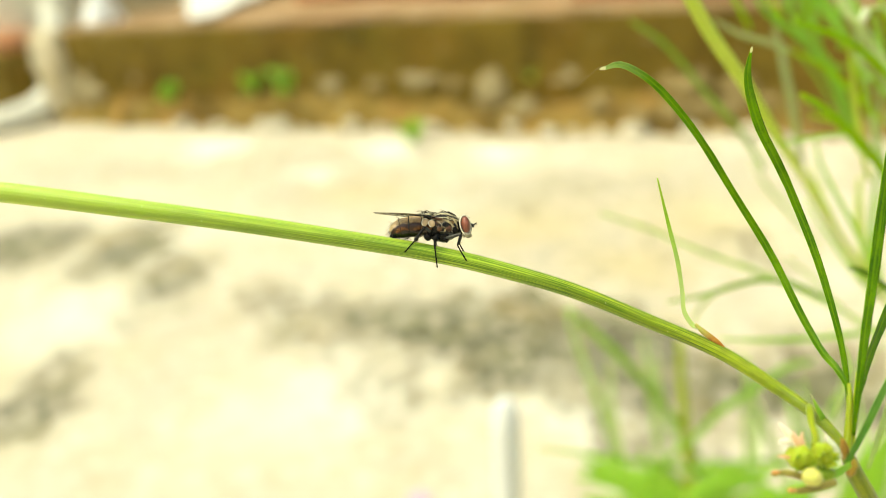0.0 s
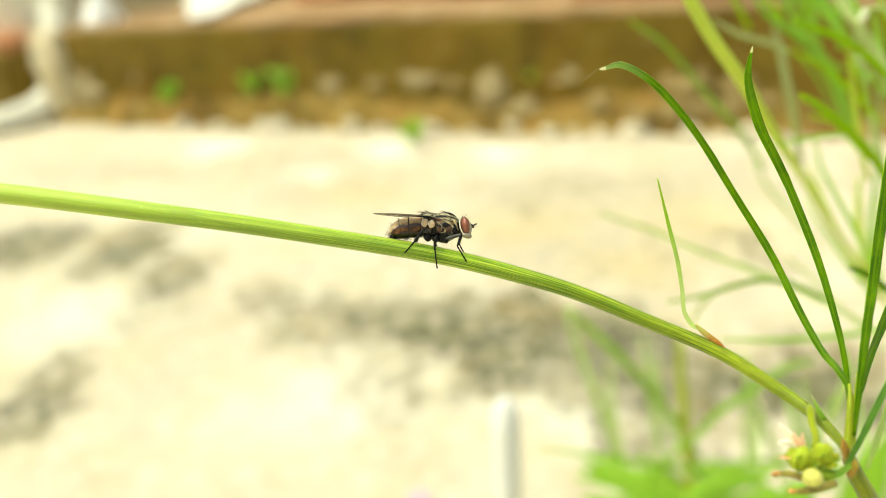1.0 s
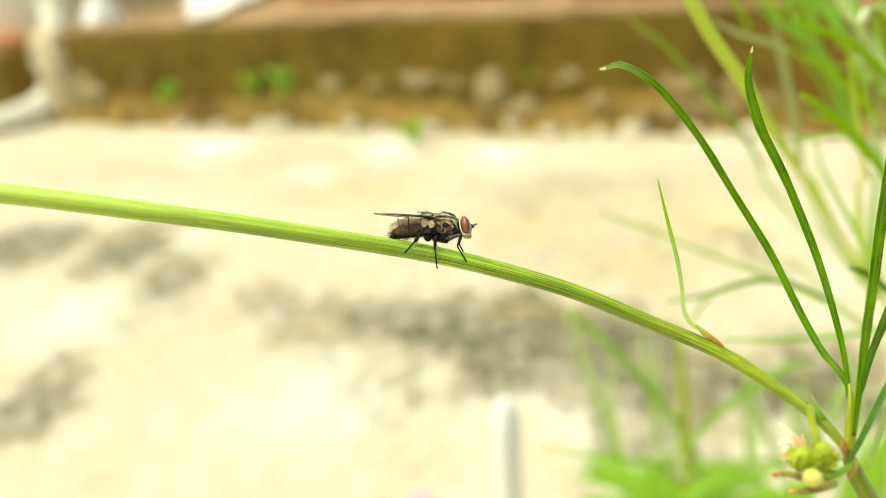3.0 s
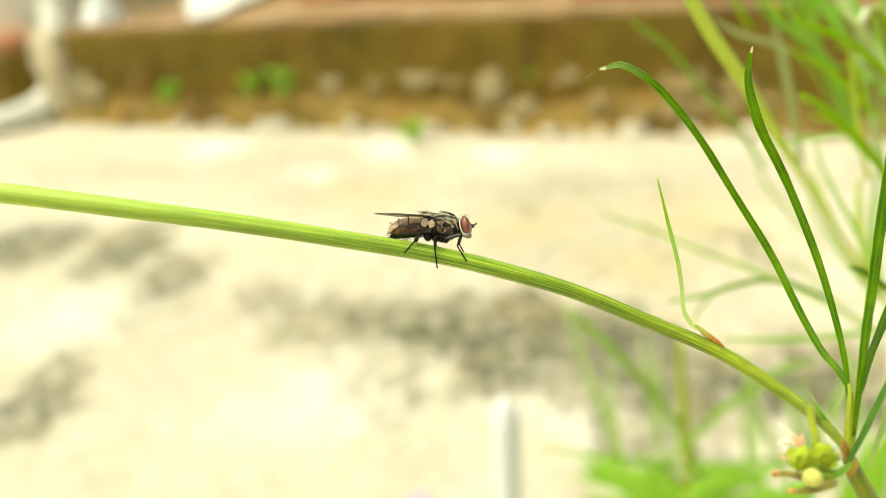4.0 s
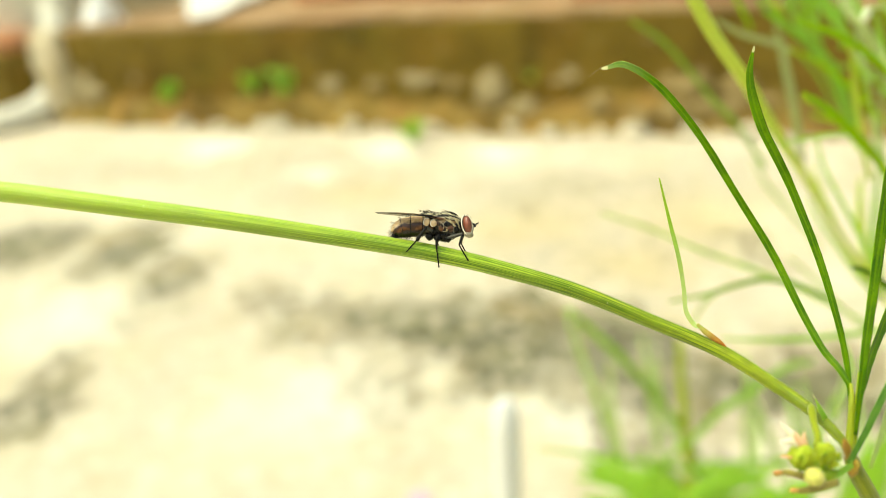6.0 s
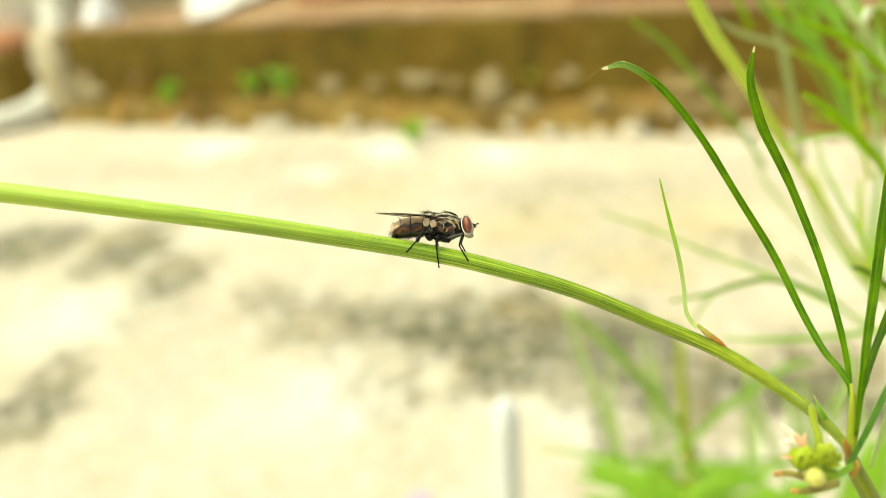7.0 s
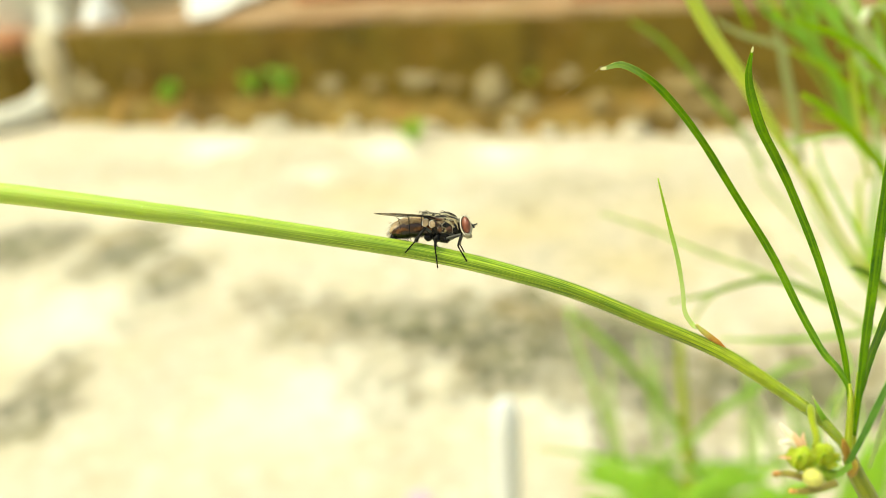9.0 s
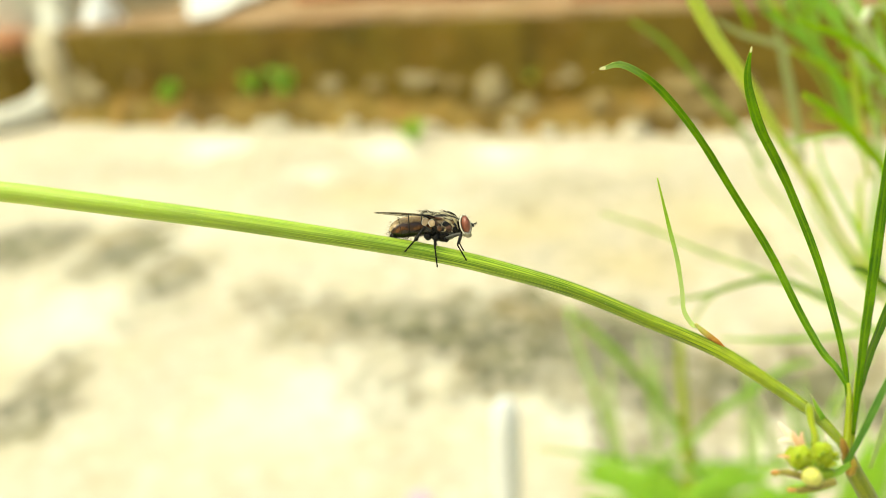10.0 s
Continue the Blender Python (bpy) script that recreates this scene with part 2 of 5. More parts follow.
CONCRETE = concrete_material()
# the step face is a darker brown than the step top
RISER = masonry_material("dark_brown_masonry", (0.134, 0.090, 0.013), (0.195, 0.134, 0.022), (0.32, 0.24, 0.10), 16, 0.2)
TREAD = masonry_material("light_brown_step_top", (0.27, 0.165, 0.075), (0.42, 0.29, 0.16), (0.6, 0.54, 0.42), 15, 0.15)
SOIL = masonry_material("mossy_soil", (0.20, 0.13, 0.028), (0.38, 0.26, 0.075), (0.62, 0.52, 0.30), 22, 0.5)
STONE = plain("pale_stone", (0.28, 0.22, 0.10), (0.44, 0.36, 0.20), 40, 0.8, 0.5, 0.003)
STONE_TAN = plain("tan_stone", (0.235, 0.165, 0.055), (0.37, 0.28, 0.12), 40, 0.8, 0.5, 0.003)
RUBBLE = plain("pale_rubble", (0.58, 0.52, 0.37), (0.80, 0.74, 0.59), 60, 0.9, 0.6, 0.003)
BRICK = plain("red_brick", (0.54, 0.22, 0.09), (0.66, 0.36, 0.20), 30, 0.9, 0.6, 0.002)
PLASTER = plain("grey_plaster", (0.62, 0.59, 0.47), (0.74, 0.71, 0.58), 9, 0.9, 0.4, 0.003)
PLASTER_BROWN = plain("brown_plaster", (0.26, 0.20, 0.11), (0.42, 0.36, 0.22), 7, 0.9, 0.5, 0.004)
WHITE = plain("white_plastic", (0.8, 0.8, 0.76), (0.86, 0.86, 0.83), 20, 0.4, 0.2, 0.001)
PIER = plain("tan_masonry", (0.46, 0.38, 0.22), (0.66, 0.58, 0.41), 16, 0.9, 0.6, 0.004)
PIPE = plain("weathered_pipe", (0.64, 0.62, 0.51), (0.75, 0.73, 0.62), 14, 0.6, 0.2, 0.001)
STEEL = plain("pale_grey_steel", (0.68, 0.69, 0.67), (0.77, 0.78, 0.76), 90, 0.9, 0.25, 0.0005)
# darker copy of the steel, evens out the strong top light on the rod tip
STEEL_TIP = plain("tip_grey_steel", (0.60, 0.60, 0.57), (0.70, 0.70, 0.67), 90, 0.9, 0.25, 0.0005)
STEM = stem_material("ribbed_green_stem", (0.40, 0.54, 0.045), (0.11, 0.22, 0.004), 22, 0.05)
STEM_LOW = stem_material("brownish_green_stem", (0.34, 0.44, 0.05), (0.17, 0.25, 0.015), 12, 0.1)
SHOOT = stem_material("young_green_shoot", (0.5, 0.64, 0.08), (0.28, 0.44, 0.02), 6, 0.3)
LEAF = leaf_material("narrow_green_leaf", (0.23, 0.40, 0.006), (0.019, 0.088, 0.0006), 0.28, edge=0.85)
LEAF_PALE_END = leaf_material("leaf_with_pale_end", (0.23, 0.40, 0.006), (0.019, 0.088, 0.0006), 0.28, pale=(0.0535, 0.069, (0.60, 0.67, 0.33)), edge=0.5)
LEAF_THIN = leaf_material("thin_leaf_pale_below", (0.36, 0.52, 0.07), (0.22, 0.39, 0.022), 0.32, pale=(0.019, 0.008, (0.56, 0.67, 0.30)))
LEAF_BLUE = leaf_material("bluish_green_leaf", (0.22, 0.38, 0.075), (0.06, 0.18, 0.02), 0.25)
LEAF_PALE = leaf_material("pale_green_leaf", (0.52, 0.62, 0.26), (0.43, 0.55, 0.19), 0.35)
LEAF_FAR = leaf_material("fresh_green_leaf", (0.38, 0.62, 0.095), (0.29, 0.52, 0.055), 0.35)
LEAF_VIVID = leaf_material("vivid_green_leaf", (0.38, 0.60, 0.004), (0.31, 0.52, 0.003), 0.38)
WHITE_BUD = plain("greenish_white_bud", (0.62, 0.70, 0.42), (0.78, 0.82, 0.62), 600, 0.6, 0.2, 0.0001)
LEAF_YELLOW = leaf_material("yellow_green_stem", (0.62, 0.72, 0.13), (0.54, 0.66, 0.08), 0.35)
LEAF_BRIGHT = leaf_material("bright_broad_leaf", (0.29, 0.49, 0.05), (0.23, 0.42, 0.032), 0.2)
LEAF_DULL = leaf_material("dull_green_leaf", (0.29, 0.45, 0.055), (0.21, 0.36, 0.035), 0.3)
LEAF_OLIVE = leaf_material("olive_green_weed", (0.36, 0.38, 0.06), (0.28, 0.30, 0.04), 0.3)
LEAF_STRAW = leaf_material("straw_green_leaf", (0.40, 0.44, 0.19), (0.33, 0.37, 0.14), 0.3)
TIP = plain("dry_leaf_tip", (0.50, 0.50, 0.2), (0.66, 0.64, 0.36), 900, 0.7, 0.2, 0.0001)
SHEATH = plain("brown_sheath", (0.40, 0.14, 0.03), (0.58, 0.36, 0.10), 500, 0.6, 0.3, 0.0001)
BUD = leaf_material("green_bud", (0.47, 0.56, 0.05), (0.32, 0.42, 0.02), 0.3)
# darker bud green, puts the shade of the crevices into the colour
BUD_DARK = leaf_material("dark_green_bud", (0.34, 0.48, 0.05), (0.18, 0.30, 0.02), 0.3)
BUD_YELLOW = leaf_material("yellow_bud", (0.68, 0.66, 0.20), (0.58, 0.56, 0.13), 0.3)
SHEATH_PALE = sheath_material()
NODE = plain("reddish_node", (0.30, 0.11, 0.012), (0.30, 0.28, 0.03), 620, 0.5, 0.3, 0.0001)
PETAL = plain("faded_orange_petal", (0.75, 0.36, 0.15), (0.88, 0.66, 0.42), 700, 0.7, 0.2, 0.0001)
PETAL_CREAM = plain("cream_petal", (0.80, 0.72, 0.48), (0.92, 0.88, 0.70), 700, 0.7, 0.2, 0.0001)
BRACT = plain("olive_brown_bract", (0.16, 0.13, 0.03), (0.34, 0.30, 0.06), 700, 0.6, 0.3, 0.0001)
PAPERY = plain("papery_scale", (0.62, 0.66, 0.42), (0.78, 0.80, 0.60), 500, 0.6, 0.2, 0.0001)
PINK = plain("pink_petal", (0.75, 0.35, 0.5), (0.8, 0.5, 0.6), 200, 0.6, 0.2, 0.0002)


def abdomen_material():
    """Copper dust on the upper side with an uneven border, dark red-brown below."""
    n = Nodes("bronze_abdomen", 0.24, 0.55)
    round_ = n.math("ADD", n.axis(0, "UV"), n.math("MULTIPLY", n.math("SUBTRACT", n.noise(1500, 4), 0.5), 0.13))
    dust = n.mix(n.ramp(n.noise(4200, 3), (0.35, 0.0), (0.7, 1.0)), (0.56, 0.36, 0.16), (0.74, 0.55, 0.32))
    c = n.mix(n.ramp(round_, (0.12, 0.0), (0.17, 0.45), (0.20, 1.0)), dust, (0.040, 0.014, 0.004))
    glow = n.math("MULTIPLY", n.ramp(round_, (0.22, 0.0), (0.27, 0.7), (0.33, 0.0)), n.ramp(n.noise(1300, 3), (0.42, 0.0), (0.58, 1.0)))
    c = n.mix(glow, c, (0.23, 0.085, 0.020))
    c = n.mix(n.ramp(round_, (0.29, 0.0), (0.35, 1.0)), c, (0.006, 0.003, 0.002))
    n.color(c)
    n.bump(n.noise(7000, 3), 0.3, 0.00006)
    return n.m


def thorax_material():
    """Four black lines between pale golden dust on the back, and blotched dark sides."""
    n = Nodes("striped_thorax", 0.33, 0.35)
    up = n.math("SUBTRACT", n.axis(2), 0.00205)
    turn = n.math("DIVIDE", n.math("ARCTAN2", n.math("ABSOLUTE", n.axis(1)), up), math.pi)
    turn = n.math("ADD", turn, n.math("MULTIPLY", n.math("SUBTRACT", n.noise(1700, 3), 0.5), 0.055))
    back = n.ramp(turn, (0.0, 0.8), (0.045, 0.8), (0.06, 0.0), (0.105, 0.0), (0.12, 1.0), (0.175, 0.9), (0.195, 0.0), (0.25, 0.0), (0.27, 0.9), (0.32, 0.8), (0.345, 0.0))
    dust = n.mix(n.noise(3800, 3), (0.34, 0.29, 0.15), (0.58, 0.53, 0.36))
    side = n.ramp(n.noise(1250, 2, 0.5), (0.50, 0.0), (0.56, 1.0))
    dark = n.mix(n.math("MULTIPLY", side, n.ramp(turn, (0.34, 0.0), (0.38, 0.8), (0.55, 0.6), (0.62, 0.0))), (0.006, 0.005, 0.004), (0.20, 0.12, 0.045))
    broken = n.math("MULTIPLY", back, n.ramp(n.noise(2300, 4, 0.6), (0.31, 0.0), (0.44, 1.0)))
    n.color(n.mix(broken, dark, dust))
    n.bump(n.noise(5200, 4, 0.6), 0.5, 0.00008)
    return n.m


FLY_ABDOMEN, FLY_THORAX = abdomen_material(), thorax_material()
FLY_GOLD = plain("golden_dust", (0.22, 0.17, 0.075), (0.46, 0.39, 0.22), 3600, 0.45, 0.4, 0.00005)
FLY_BLACK = plain("black_chitin", (0.003, 0.0026, 0.0022), (0.010, 0.009, 0.007), 4000, 0.26, 0.25, 0.00004, spec=0.20)
# lighter grey that puts the highlights on dark chitin into the colour
FLY_GREY = plain("grey_chitin", (0.012, 0.011, 0.009), (0.085, 0.083, 0.068), 2300, 0.34, 0.3, 0.00004, spec=0.35)
FLY_RUST = plain("rust_brown_chitin", (0.025, 0.009, 0.003), (0.14, 0.052, 0.018), 2300, 0.3, 0.3, 0.00004, spec=0.5)
FLY_FACE = plain("silvery_face", (0.22, 0.19, 0.13), (0.42, 0.38, 0.30), 4200, 0.42, 0.25, 0.00003)
FLY_RIM = plain("white_rim", (0.62, 0.58, 0.48), (0.82, 0.78, 0.68), 3000, 0.4, 0.2, 0.00002)
FLY_CALYPTER = plain("tan_calypter", (0.38, 0.25, 0.13), (0.56, 0.41, 0.25), 1700, 0.4, 0.2, 0.00003)


def eye_material():
    n = Nodes("red_brown_eye", 0.28, 0.6)
    v = n.node("ShaderNodeTexVoronoi", {"Scale": 26000.0, "Vector": n.coord.outputs["Object"]})
    n.color(n.mix(n.ramp(n.noise(1800, 3), (0.3, 0.0), (0.7, 1.0)), (0.12, 0.026, 0.012), (0.25, 0.075, 0.040)))
    n.bump(v.outputs["Distance"], 0.25, 0.00003)
    return n.m


def wing_material():
    n = Nodes("smoky_wing", 0.25, 0.6)
    n.color(n.mix(n.noise(1500, 3), (0.12, 0.085, 0.04), (0.34, 0.26, 0.15)))
    clear = n.node("ShaderNodeBsdfTransparent")
    mx = n.node("ShaderNodeMixShader", {0: 0.34})
    n.t.links.new(n.b.outputs[0], mx.inputs[1])
    n.t.links.new(clear.outputs[0], mx.inputs[2])
    n.t.links.new(mx.outputs[0], n.t.nodes["Material Output"].inputs[0])
    return n.m


FLY_EYE, FLY_WING = eye_material(), wing_material()


# ---- mesh tools ----
def link(name, verts, faces, material, parent=None, label="", uv=None, smooth=True):
    me = bpy.data.meshes.new(name)
    me.from_pydata([tuple(v) for v in verts], [], faces)
    if uv:
        lay = me.uv_layers.new(name="UVMap")
        for poly in me.polygons:
            for li in poly.loop_indices:
                lay.data[li].uv = uv[me.loops[li].vertex_index]
    me.polygons.foreach_set("use_smooth", [smooth] * len(me.polygons))
    me.materials.append(material)
    ob = new(name, me)
    if parent:
        ob.parent = parent
    if label:
        ob["label"] = label
    return ob


def thing(name, place, label, category, group=""):
    e = new(name)
    e.empty_display_size = 0.01
    e.matrix_world = place if isinstance(place, Matrix) else Matrix.Translation(place)
    return tagged(e, label, category, group)


def spline(points, values, n):
    """A smooth line through the points, with the values carried along."""
    p = [Vector(q) for q in points]
    p = [p[0] * 2 - p[1]] + p + [p[-1] * 2 - p[-2]]
    out, val, m = [], [], len(points) - 1
    for i in range(n + 1):
        s = i / n * m
        k = min(int(s), m - 1)
        t = s - k
        a, b, c, d = p[k:k + 4]
        out.append(0.5 * (2 * b + (c - a) * t + (2 * a - 5 * b + 4 * c - d) * t * t + (3 * b - a - 3 * c + d) * t ** 3))
        val.append(values[k] * (1 - t) + values[k + 1] * t)
    return out, val


def tube(points, radii, n=24, sides=10, flat=1.0, ribs=0, rib_depth=0.0, fold=0.0, facing=(0, -1, 0.4), wobble=0.0, scale=0.001):
    """Sweeps a round, ribbed or flat folded section along a line. Points and radii in mm."""
    if isinstance(radii, (int, float)):
        radii = [radii] * len(points)
    line, rad = spline(points, radii, n)
    face0 = Vector(facing).normalized()
    verts, faces, uv, run = [], [], [], 0.0
    for i, (c, r) in enumerate(zip(line, rad)):
        t = (line[min(i + 1, n)] - line[max(i - 1, 0)]).normalized()
        side = t.cross(face0)
        side = side.normalized() if side.length > 1e-4 else t.orthogonal().normalized()
        nor = side.cross(t).normalized()
        if i:
            run += (c - line[i - 1]).length
        if wobble:
            r = r * (1 + wobble * (noise.noise(Vector((run * 0.8, r * 7, 1.7))) ))
        for j in range(sides):
            a = 2 * math.pi * j / sides
            q = r * (1 + rib_depth * math.cos(ribs * a)) if ribs else r
            v = c + side * (q * math.cos(a)) + nor * (q * flat * math.sin(a) + fold * r * abs(math.cos(a)))
            verts.append(v * scale)
            uv.append((j / sides if j <= sides / 2 else 1 - j / sides, run * 0.0015))
    for i in range(n):
        for j in range(sides):
            k = (j + 1) % sides
            faces.append((i * sides + j, i * sides + k, (i + 1) * sides + k, (i + 1) * sides + j))
    faces.append(tuple(reversed(range(sides))))
    faces.append(tuple(range(n * sides, (n + 1) * sides)))
    return verts, faces, uv


def ball(centre, radii, turn=None, u=20, v=14, rough=0.0, seed=0.0, scale=0.001):
    verts, faces = [], []
    m = Euler([radians(a) for a in turn]).to_matrix() if turn else Matrix.Identity(3)
    for i in range(v + 1):
        th = math.pi * i / v
        for j in range(u):
            ph = 2 * math.pi * j / u
            d = Vector((math.sin(th) * math.cos(ph), math.sin(th) * math.sin(ph), math.cos(th)))
            k = 1 + rough * noise.noise(d * 1.7 + Vector((seed, seed * 2, 0)))
            verts.append((Vector(centre) + m @ Vector((d.x * radii[0] * k, d.y * radii[1] * k, d.z * radii[2] * k))) * scale)
    for i in range(v):
        for j in range(u):
            k = (j + 1) % u
            faces.append((i * u + j, (i + 1) * u + j, (i + 1) * u + k, i * u + k))
    return verts, faces


def box(lo, hi, bevel=0.004, cuts=0, rough=0.0, seed=0.0):
    bm = bmesh.new()
    bmesh.ops.create_cube(bm, size=1.0)
    for v in bm.verts:
        v.co = Vector([lo[i] + (v.co[i] + 0.5) * (hi[i] - lo[i]) for i in range(3)])
    if cuts:
        bmesh.ops.subdivide_edges(bm, edges=bm.edges[:], cuts=cuts, use_grid_fill=True)
    if bevel:
        sharp = [e for e in bm.edges if len(e.link_faces) == 2 and e.calc_face_angle() > 1]
        bmesh.ops.bevel(bm, geom=sharp, offset=bevel, segments=2, affect="EDGES")
    if rough:
        bm.normal_update()
        for v in bm.verts:
            v.co += v.normal * rough * noise.fractal(v.co * 22 + Vector((seed, 0, seed)), 0.8, 2.0, 4)
    vs = [v.co.copy() for v in bm.verts]
    bm.verts.index_update()
    fs = [tuple(v.index for v in f.verts) for f in bm.faces]
    bm.free()
    return vs, fs


def joined(*meshes):
    verts, faces = [], []
    for m in meshes:
        o = len(verts)
        verts += list(m[0])
        faces += [tuple(i + o for i in f) for f in m[1]]
    return verts, faces


def leaf(parent, points, widths, material, name="leaf", label="", fold=0.35, flat=0.16, n=36, facing=(0, -1, 0.4), tip=False):
    """A narrow leaf: half widths in mm along the line, a keel along the middle, and a dry tip where one shows."""
    v, f, uv = tube(points, widths, n, 12, flat, fold=fold, facing=facing, wobble=0.10)
    ob = link(name, v, f, material, parent, label, uv)
    if tip:
        a, b = Vector(points[-2]), Vector(points[-1])
        d = (b - a).normalized()
        w = widths[-1]
        v, f, uv = tube([b - d * 0.16, b + d * 0.08, b + d * 0.3, b + d * 0.46], [w * 1.06, w * 0.98, w * 0.7, w * 0.15], 12, 12, flat * 1.25, fold=fold, facing=facing)
        link("leaf_tip", v, f, TIP, ob, "dry whitish tip", uv)
    return ob


def hairs(spots, length, back, radius=0.018, seed=1, lift=1.0):
    """Bristles that rise from spots along their normals and lean back."""
    rnd, out = random.Random(seed), []
    for p, n in spots:
        p, n = Vector(p), Vector(n).normalized()
        d = (n * lift + Vector(back) + Vector([rnd.uniform(-0.25, 0.25) for _ in range(3)])).normalized()
        k = length * rnd.uniform(0.6, 1.2)
        out.append(tube([p - n * 0.05, p + d * k * 0.55, p + d * k + Vector(back) * k * 0.2], [radius, radius * 0.7, radius * 0.15], 4, 4)[:2])
    return joined(*out)


# ---- ground ----
def ground_sheet():
    fine_x, fine_y = np.arange(-1.1, 0.9, 0.02), np.arange(0.1, 1.6, 0.02)
    xs = np.concatenate(([-60, -20, -8, -4, -2.5, -1.6], fine_x, [1.2, 1.8, 2.8, 5, 9, 20, 60]))
    ys = np.concatenate(([-60, -20, -8, -3, -1.2, -0.5, -0.2], fine_y, [1.8, 2.4, 4, 8, 20, 60]))
    verts = []
    for y in ys:
        for x in xs:
            z = 0.006 * noise.fractal(Vector((x * 6, y * 6, 0)), 0.9, 2.0, 4) if -1.1 <= x <= 0.9 and 0.1 <= y <= 1.6 else 0.0
            verts.append((x, y, z - 0.003))
    w = len(xs)
    faces = [(j * w + i, j * w + i + 1, (j + 1) * w + i + 1, (j + 1) * w + i) for j in range(len(ys) - 1) for i in range(w - 1)]
    return tagged(link("ground", verts, faces, CONCRETE), "pale sandy concrete ground with grey-green stains", "ground", kind="structure")


ground_sheet()

# unseen wall added behind the camera to limit sky light and bounce some back
tagged(link("wall_unseen", *box((-4.5, -3.0, -0.02), (4.5, -2.76, 2.4), 0.01), PLASTER), "unseen grey plastered wall added behind the camera", "wall", kind="structure")

# ---- the step behind, with the wall beside it ----
STEP = pose(-0.713, 1.388, 0, 0, 0, -20.24)


def in_step(ob):
    ob.matrix_world = STEP
    return ob


tagged(in_step(link("step_riser", *box((0, 0.003, -0.02), (2.6, 0.54, 0.166), 0.003, 30, 0.004), RISER)), "dark brown masonry step face", "step", kind="structure")
tagged(in_step(link("step_tread", *box((0.004, 0.010, 0.162), (2.6, 0.54, 0.172), 0.001, 30, 0.003), TREAD)), "light brown top of the step", "step", kind="structure")


def soil_bank():
    """Earth and moss heaped against the foot of the step."""
    verts, faces, nx, ny = [], [], 150, 12
    for j in range(ny + 1):
        for i in range(nx + 1):
            x, s = -0.02 + 2.5 * i / nx, j / ny
            lump = noise.fractal(Vector((x * 9, s * 2, 3)), 0.8, 2.0, 4)
            y = -0.024 + 0.04 * s - 0.012 * lump * (1 - s) + 0.006 * noise.noise(Vector((x * 40, s * 9, 1)))
            z = -0.012 + (0.092 + 0.02 * lump) * s + 0.005 * noise.noise(Vector((x * 40, s * 9, 7)))
            verts.append((x, y, z))
    w = nx + 1
    for j in range(ny):
        for i in range(nx):
            faces.append((j * w + i, j * w + i + 1, (j + 1) * w + i + 1, (j + 1) * w + i))
    return tagged(in_step(link("soil_bank", verts, faces, SOIL)), "brown mossy soil heaped along the step", "soil", kind="stuff")


soil_bank()

for i, ((x, z), sx, sz) in enumerate(zip(((0.047, 0.094), (0.049, 0.054), (0.099, 0.111), (0.582, 0.067), (0.18, 0.084), (0.86, 0.059), (0.741, 0.075), (0.985, 0.076), (1.028, 0.04), (0.916, 0.032), (0.66, 0.068), (0.798, 0.068)), (36, 40, 32, 27, 26, 23, 36, 28, 20, 20, 22, 24), (34, 28, 26, 16, 17, 24, 12, 13, 14, 13, 10, 11))):
    s = link("stone", *ball((0, 0, 0), (sx, sx * 0.45, sz), (0, 9 * (i % 3 - 1), 0), 18, 12, 0.8, i * 1.7), STONE if i in (0, 1, 3, 5, 6, 7, 9) else STONE_TAN)
    s.matrix_world = STEP @ pose(x, -0.018 + 0.38 * z, z)
    tagged(s, "dusty rounded stone set in the soil bank", "stone", "stones along the step")
for i, (x, z, sx, sz) in enumerate(((1.151, 0.061, 26, 14), (1.172, 0.035, 24, 12), (1.136, 0.030, 22, 12), (1.206, 0.032, 26, 12), (1.215, 0.061, 24, 13), (1.087, 0.023, 20, 11), (1.029, 0.036, 20, 12), (1.165, 0.077, 20, 10), (1.245, 0.045, 24, 12), (1.124, 0.069, 18, 10))):
    s = link("stone", *ball((0, 0, 0), (sx, sx * 0.45, sz), (0, 12 * (i % 3 - 1), 0), 18, 12, 0.8, 30 + i * 1.3), STONE_TAN)
    s.matrix_world = STEP @ pose(x, -0.020 + 0.38 * z, z)
    tagged(s, "dusty rounded stone set in the soil bank", "stone", "stones along the step")
rnd = random.Random(21)
for i in range(30):
    x, k = 0.30 + 0.042 * i + rnd.uniform(-0.03, 0.03), rnd.uniform(0.3, 1.15)
    s = link("stone", *ball((0, 0, 0), (17 * k, 13 * k, 9 * k), (rnd.uniform(-15, 15), rnd.uniform(-20, 20), rnd.uniform(0, 180)), 16, 10, 0.7, i * 2.3), RUBBLE)
    s.matrix_world = STEP @ pose(x, -0.022 + rnd.uniform(-0.012, 0.008), 0.004 * k)
    tagged(s, "pale crumbled stone at the foot of the step", "stone", "stones along the step")


def small_weed(place, size, material, seed):
    rnd = random.Random(seed)
    w = thing("small_weed", place, "low green weed with rounded leaves on the soil", "weed", "weeds along the step")
    for k in range(9):
        a, h, o = rnd.uniform(0, 6.3), rnd.uniform(0.1, 0.8) * size, rnd.uniform(0.25, 0.7) * size
        tip = (o * math.cos(a), o * math.sin(a) - size * 0.3, h)
        mid = (tip[0] * 0.6, tip[1] * 0.6, h * 0.9)
        link("leaf", *tube([(0, 0, -4), mid, tip], [size * 0.04, size * 0.2, 0.3], 10, 8, 0.1, facing=(0.1, -0.6, 0.8))[:2], material, w)
    return w


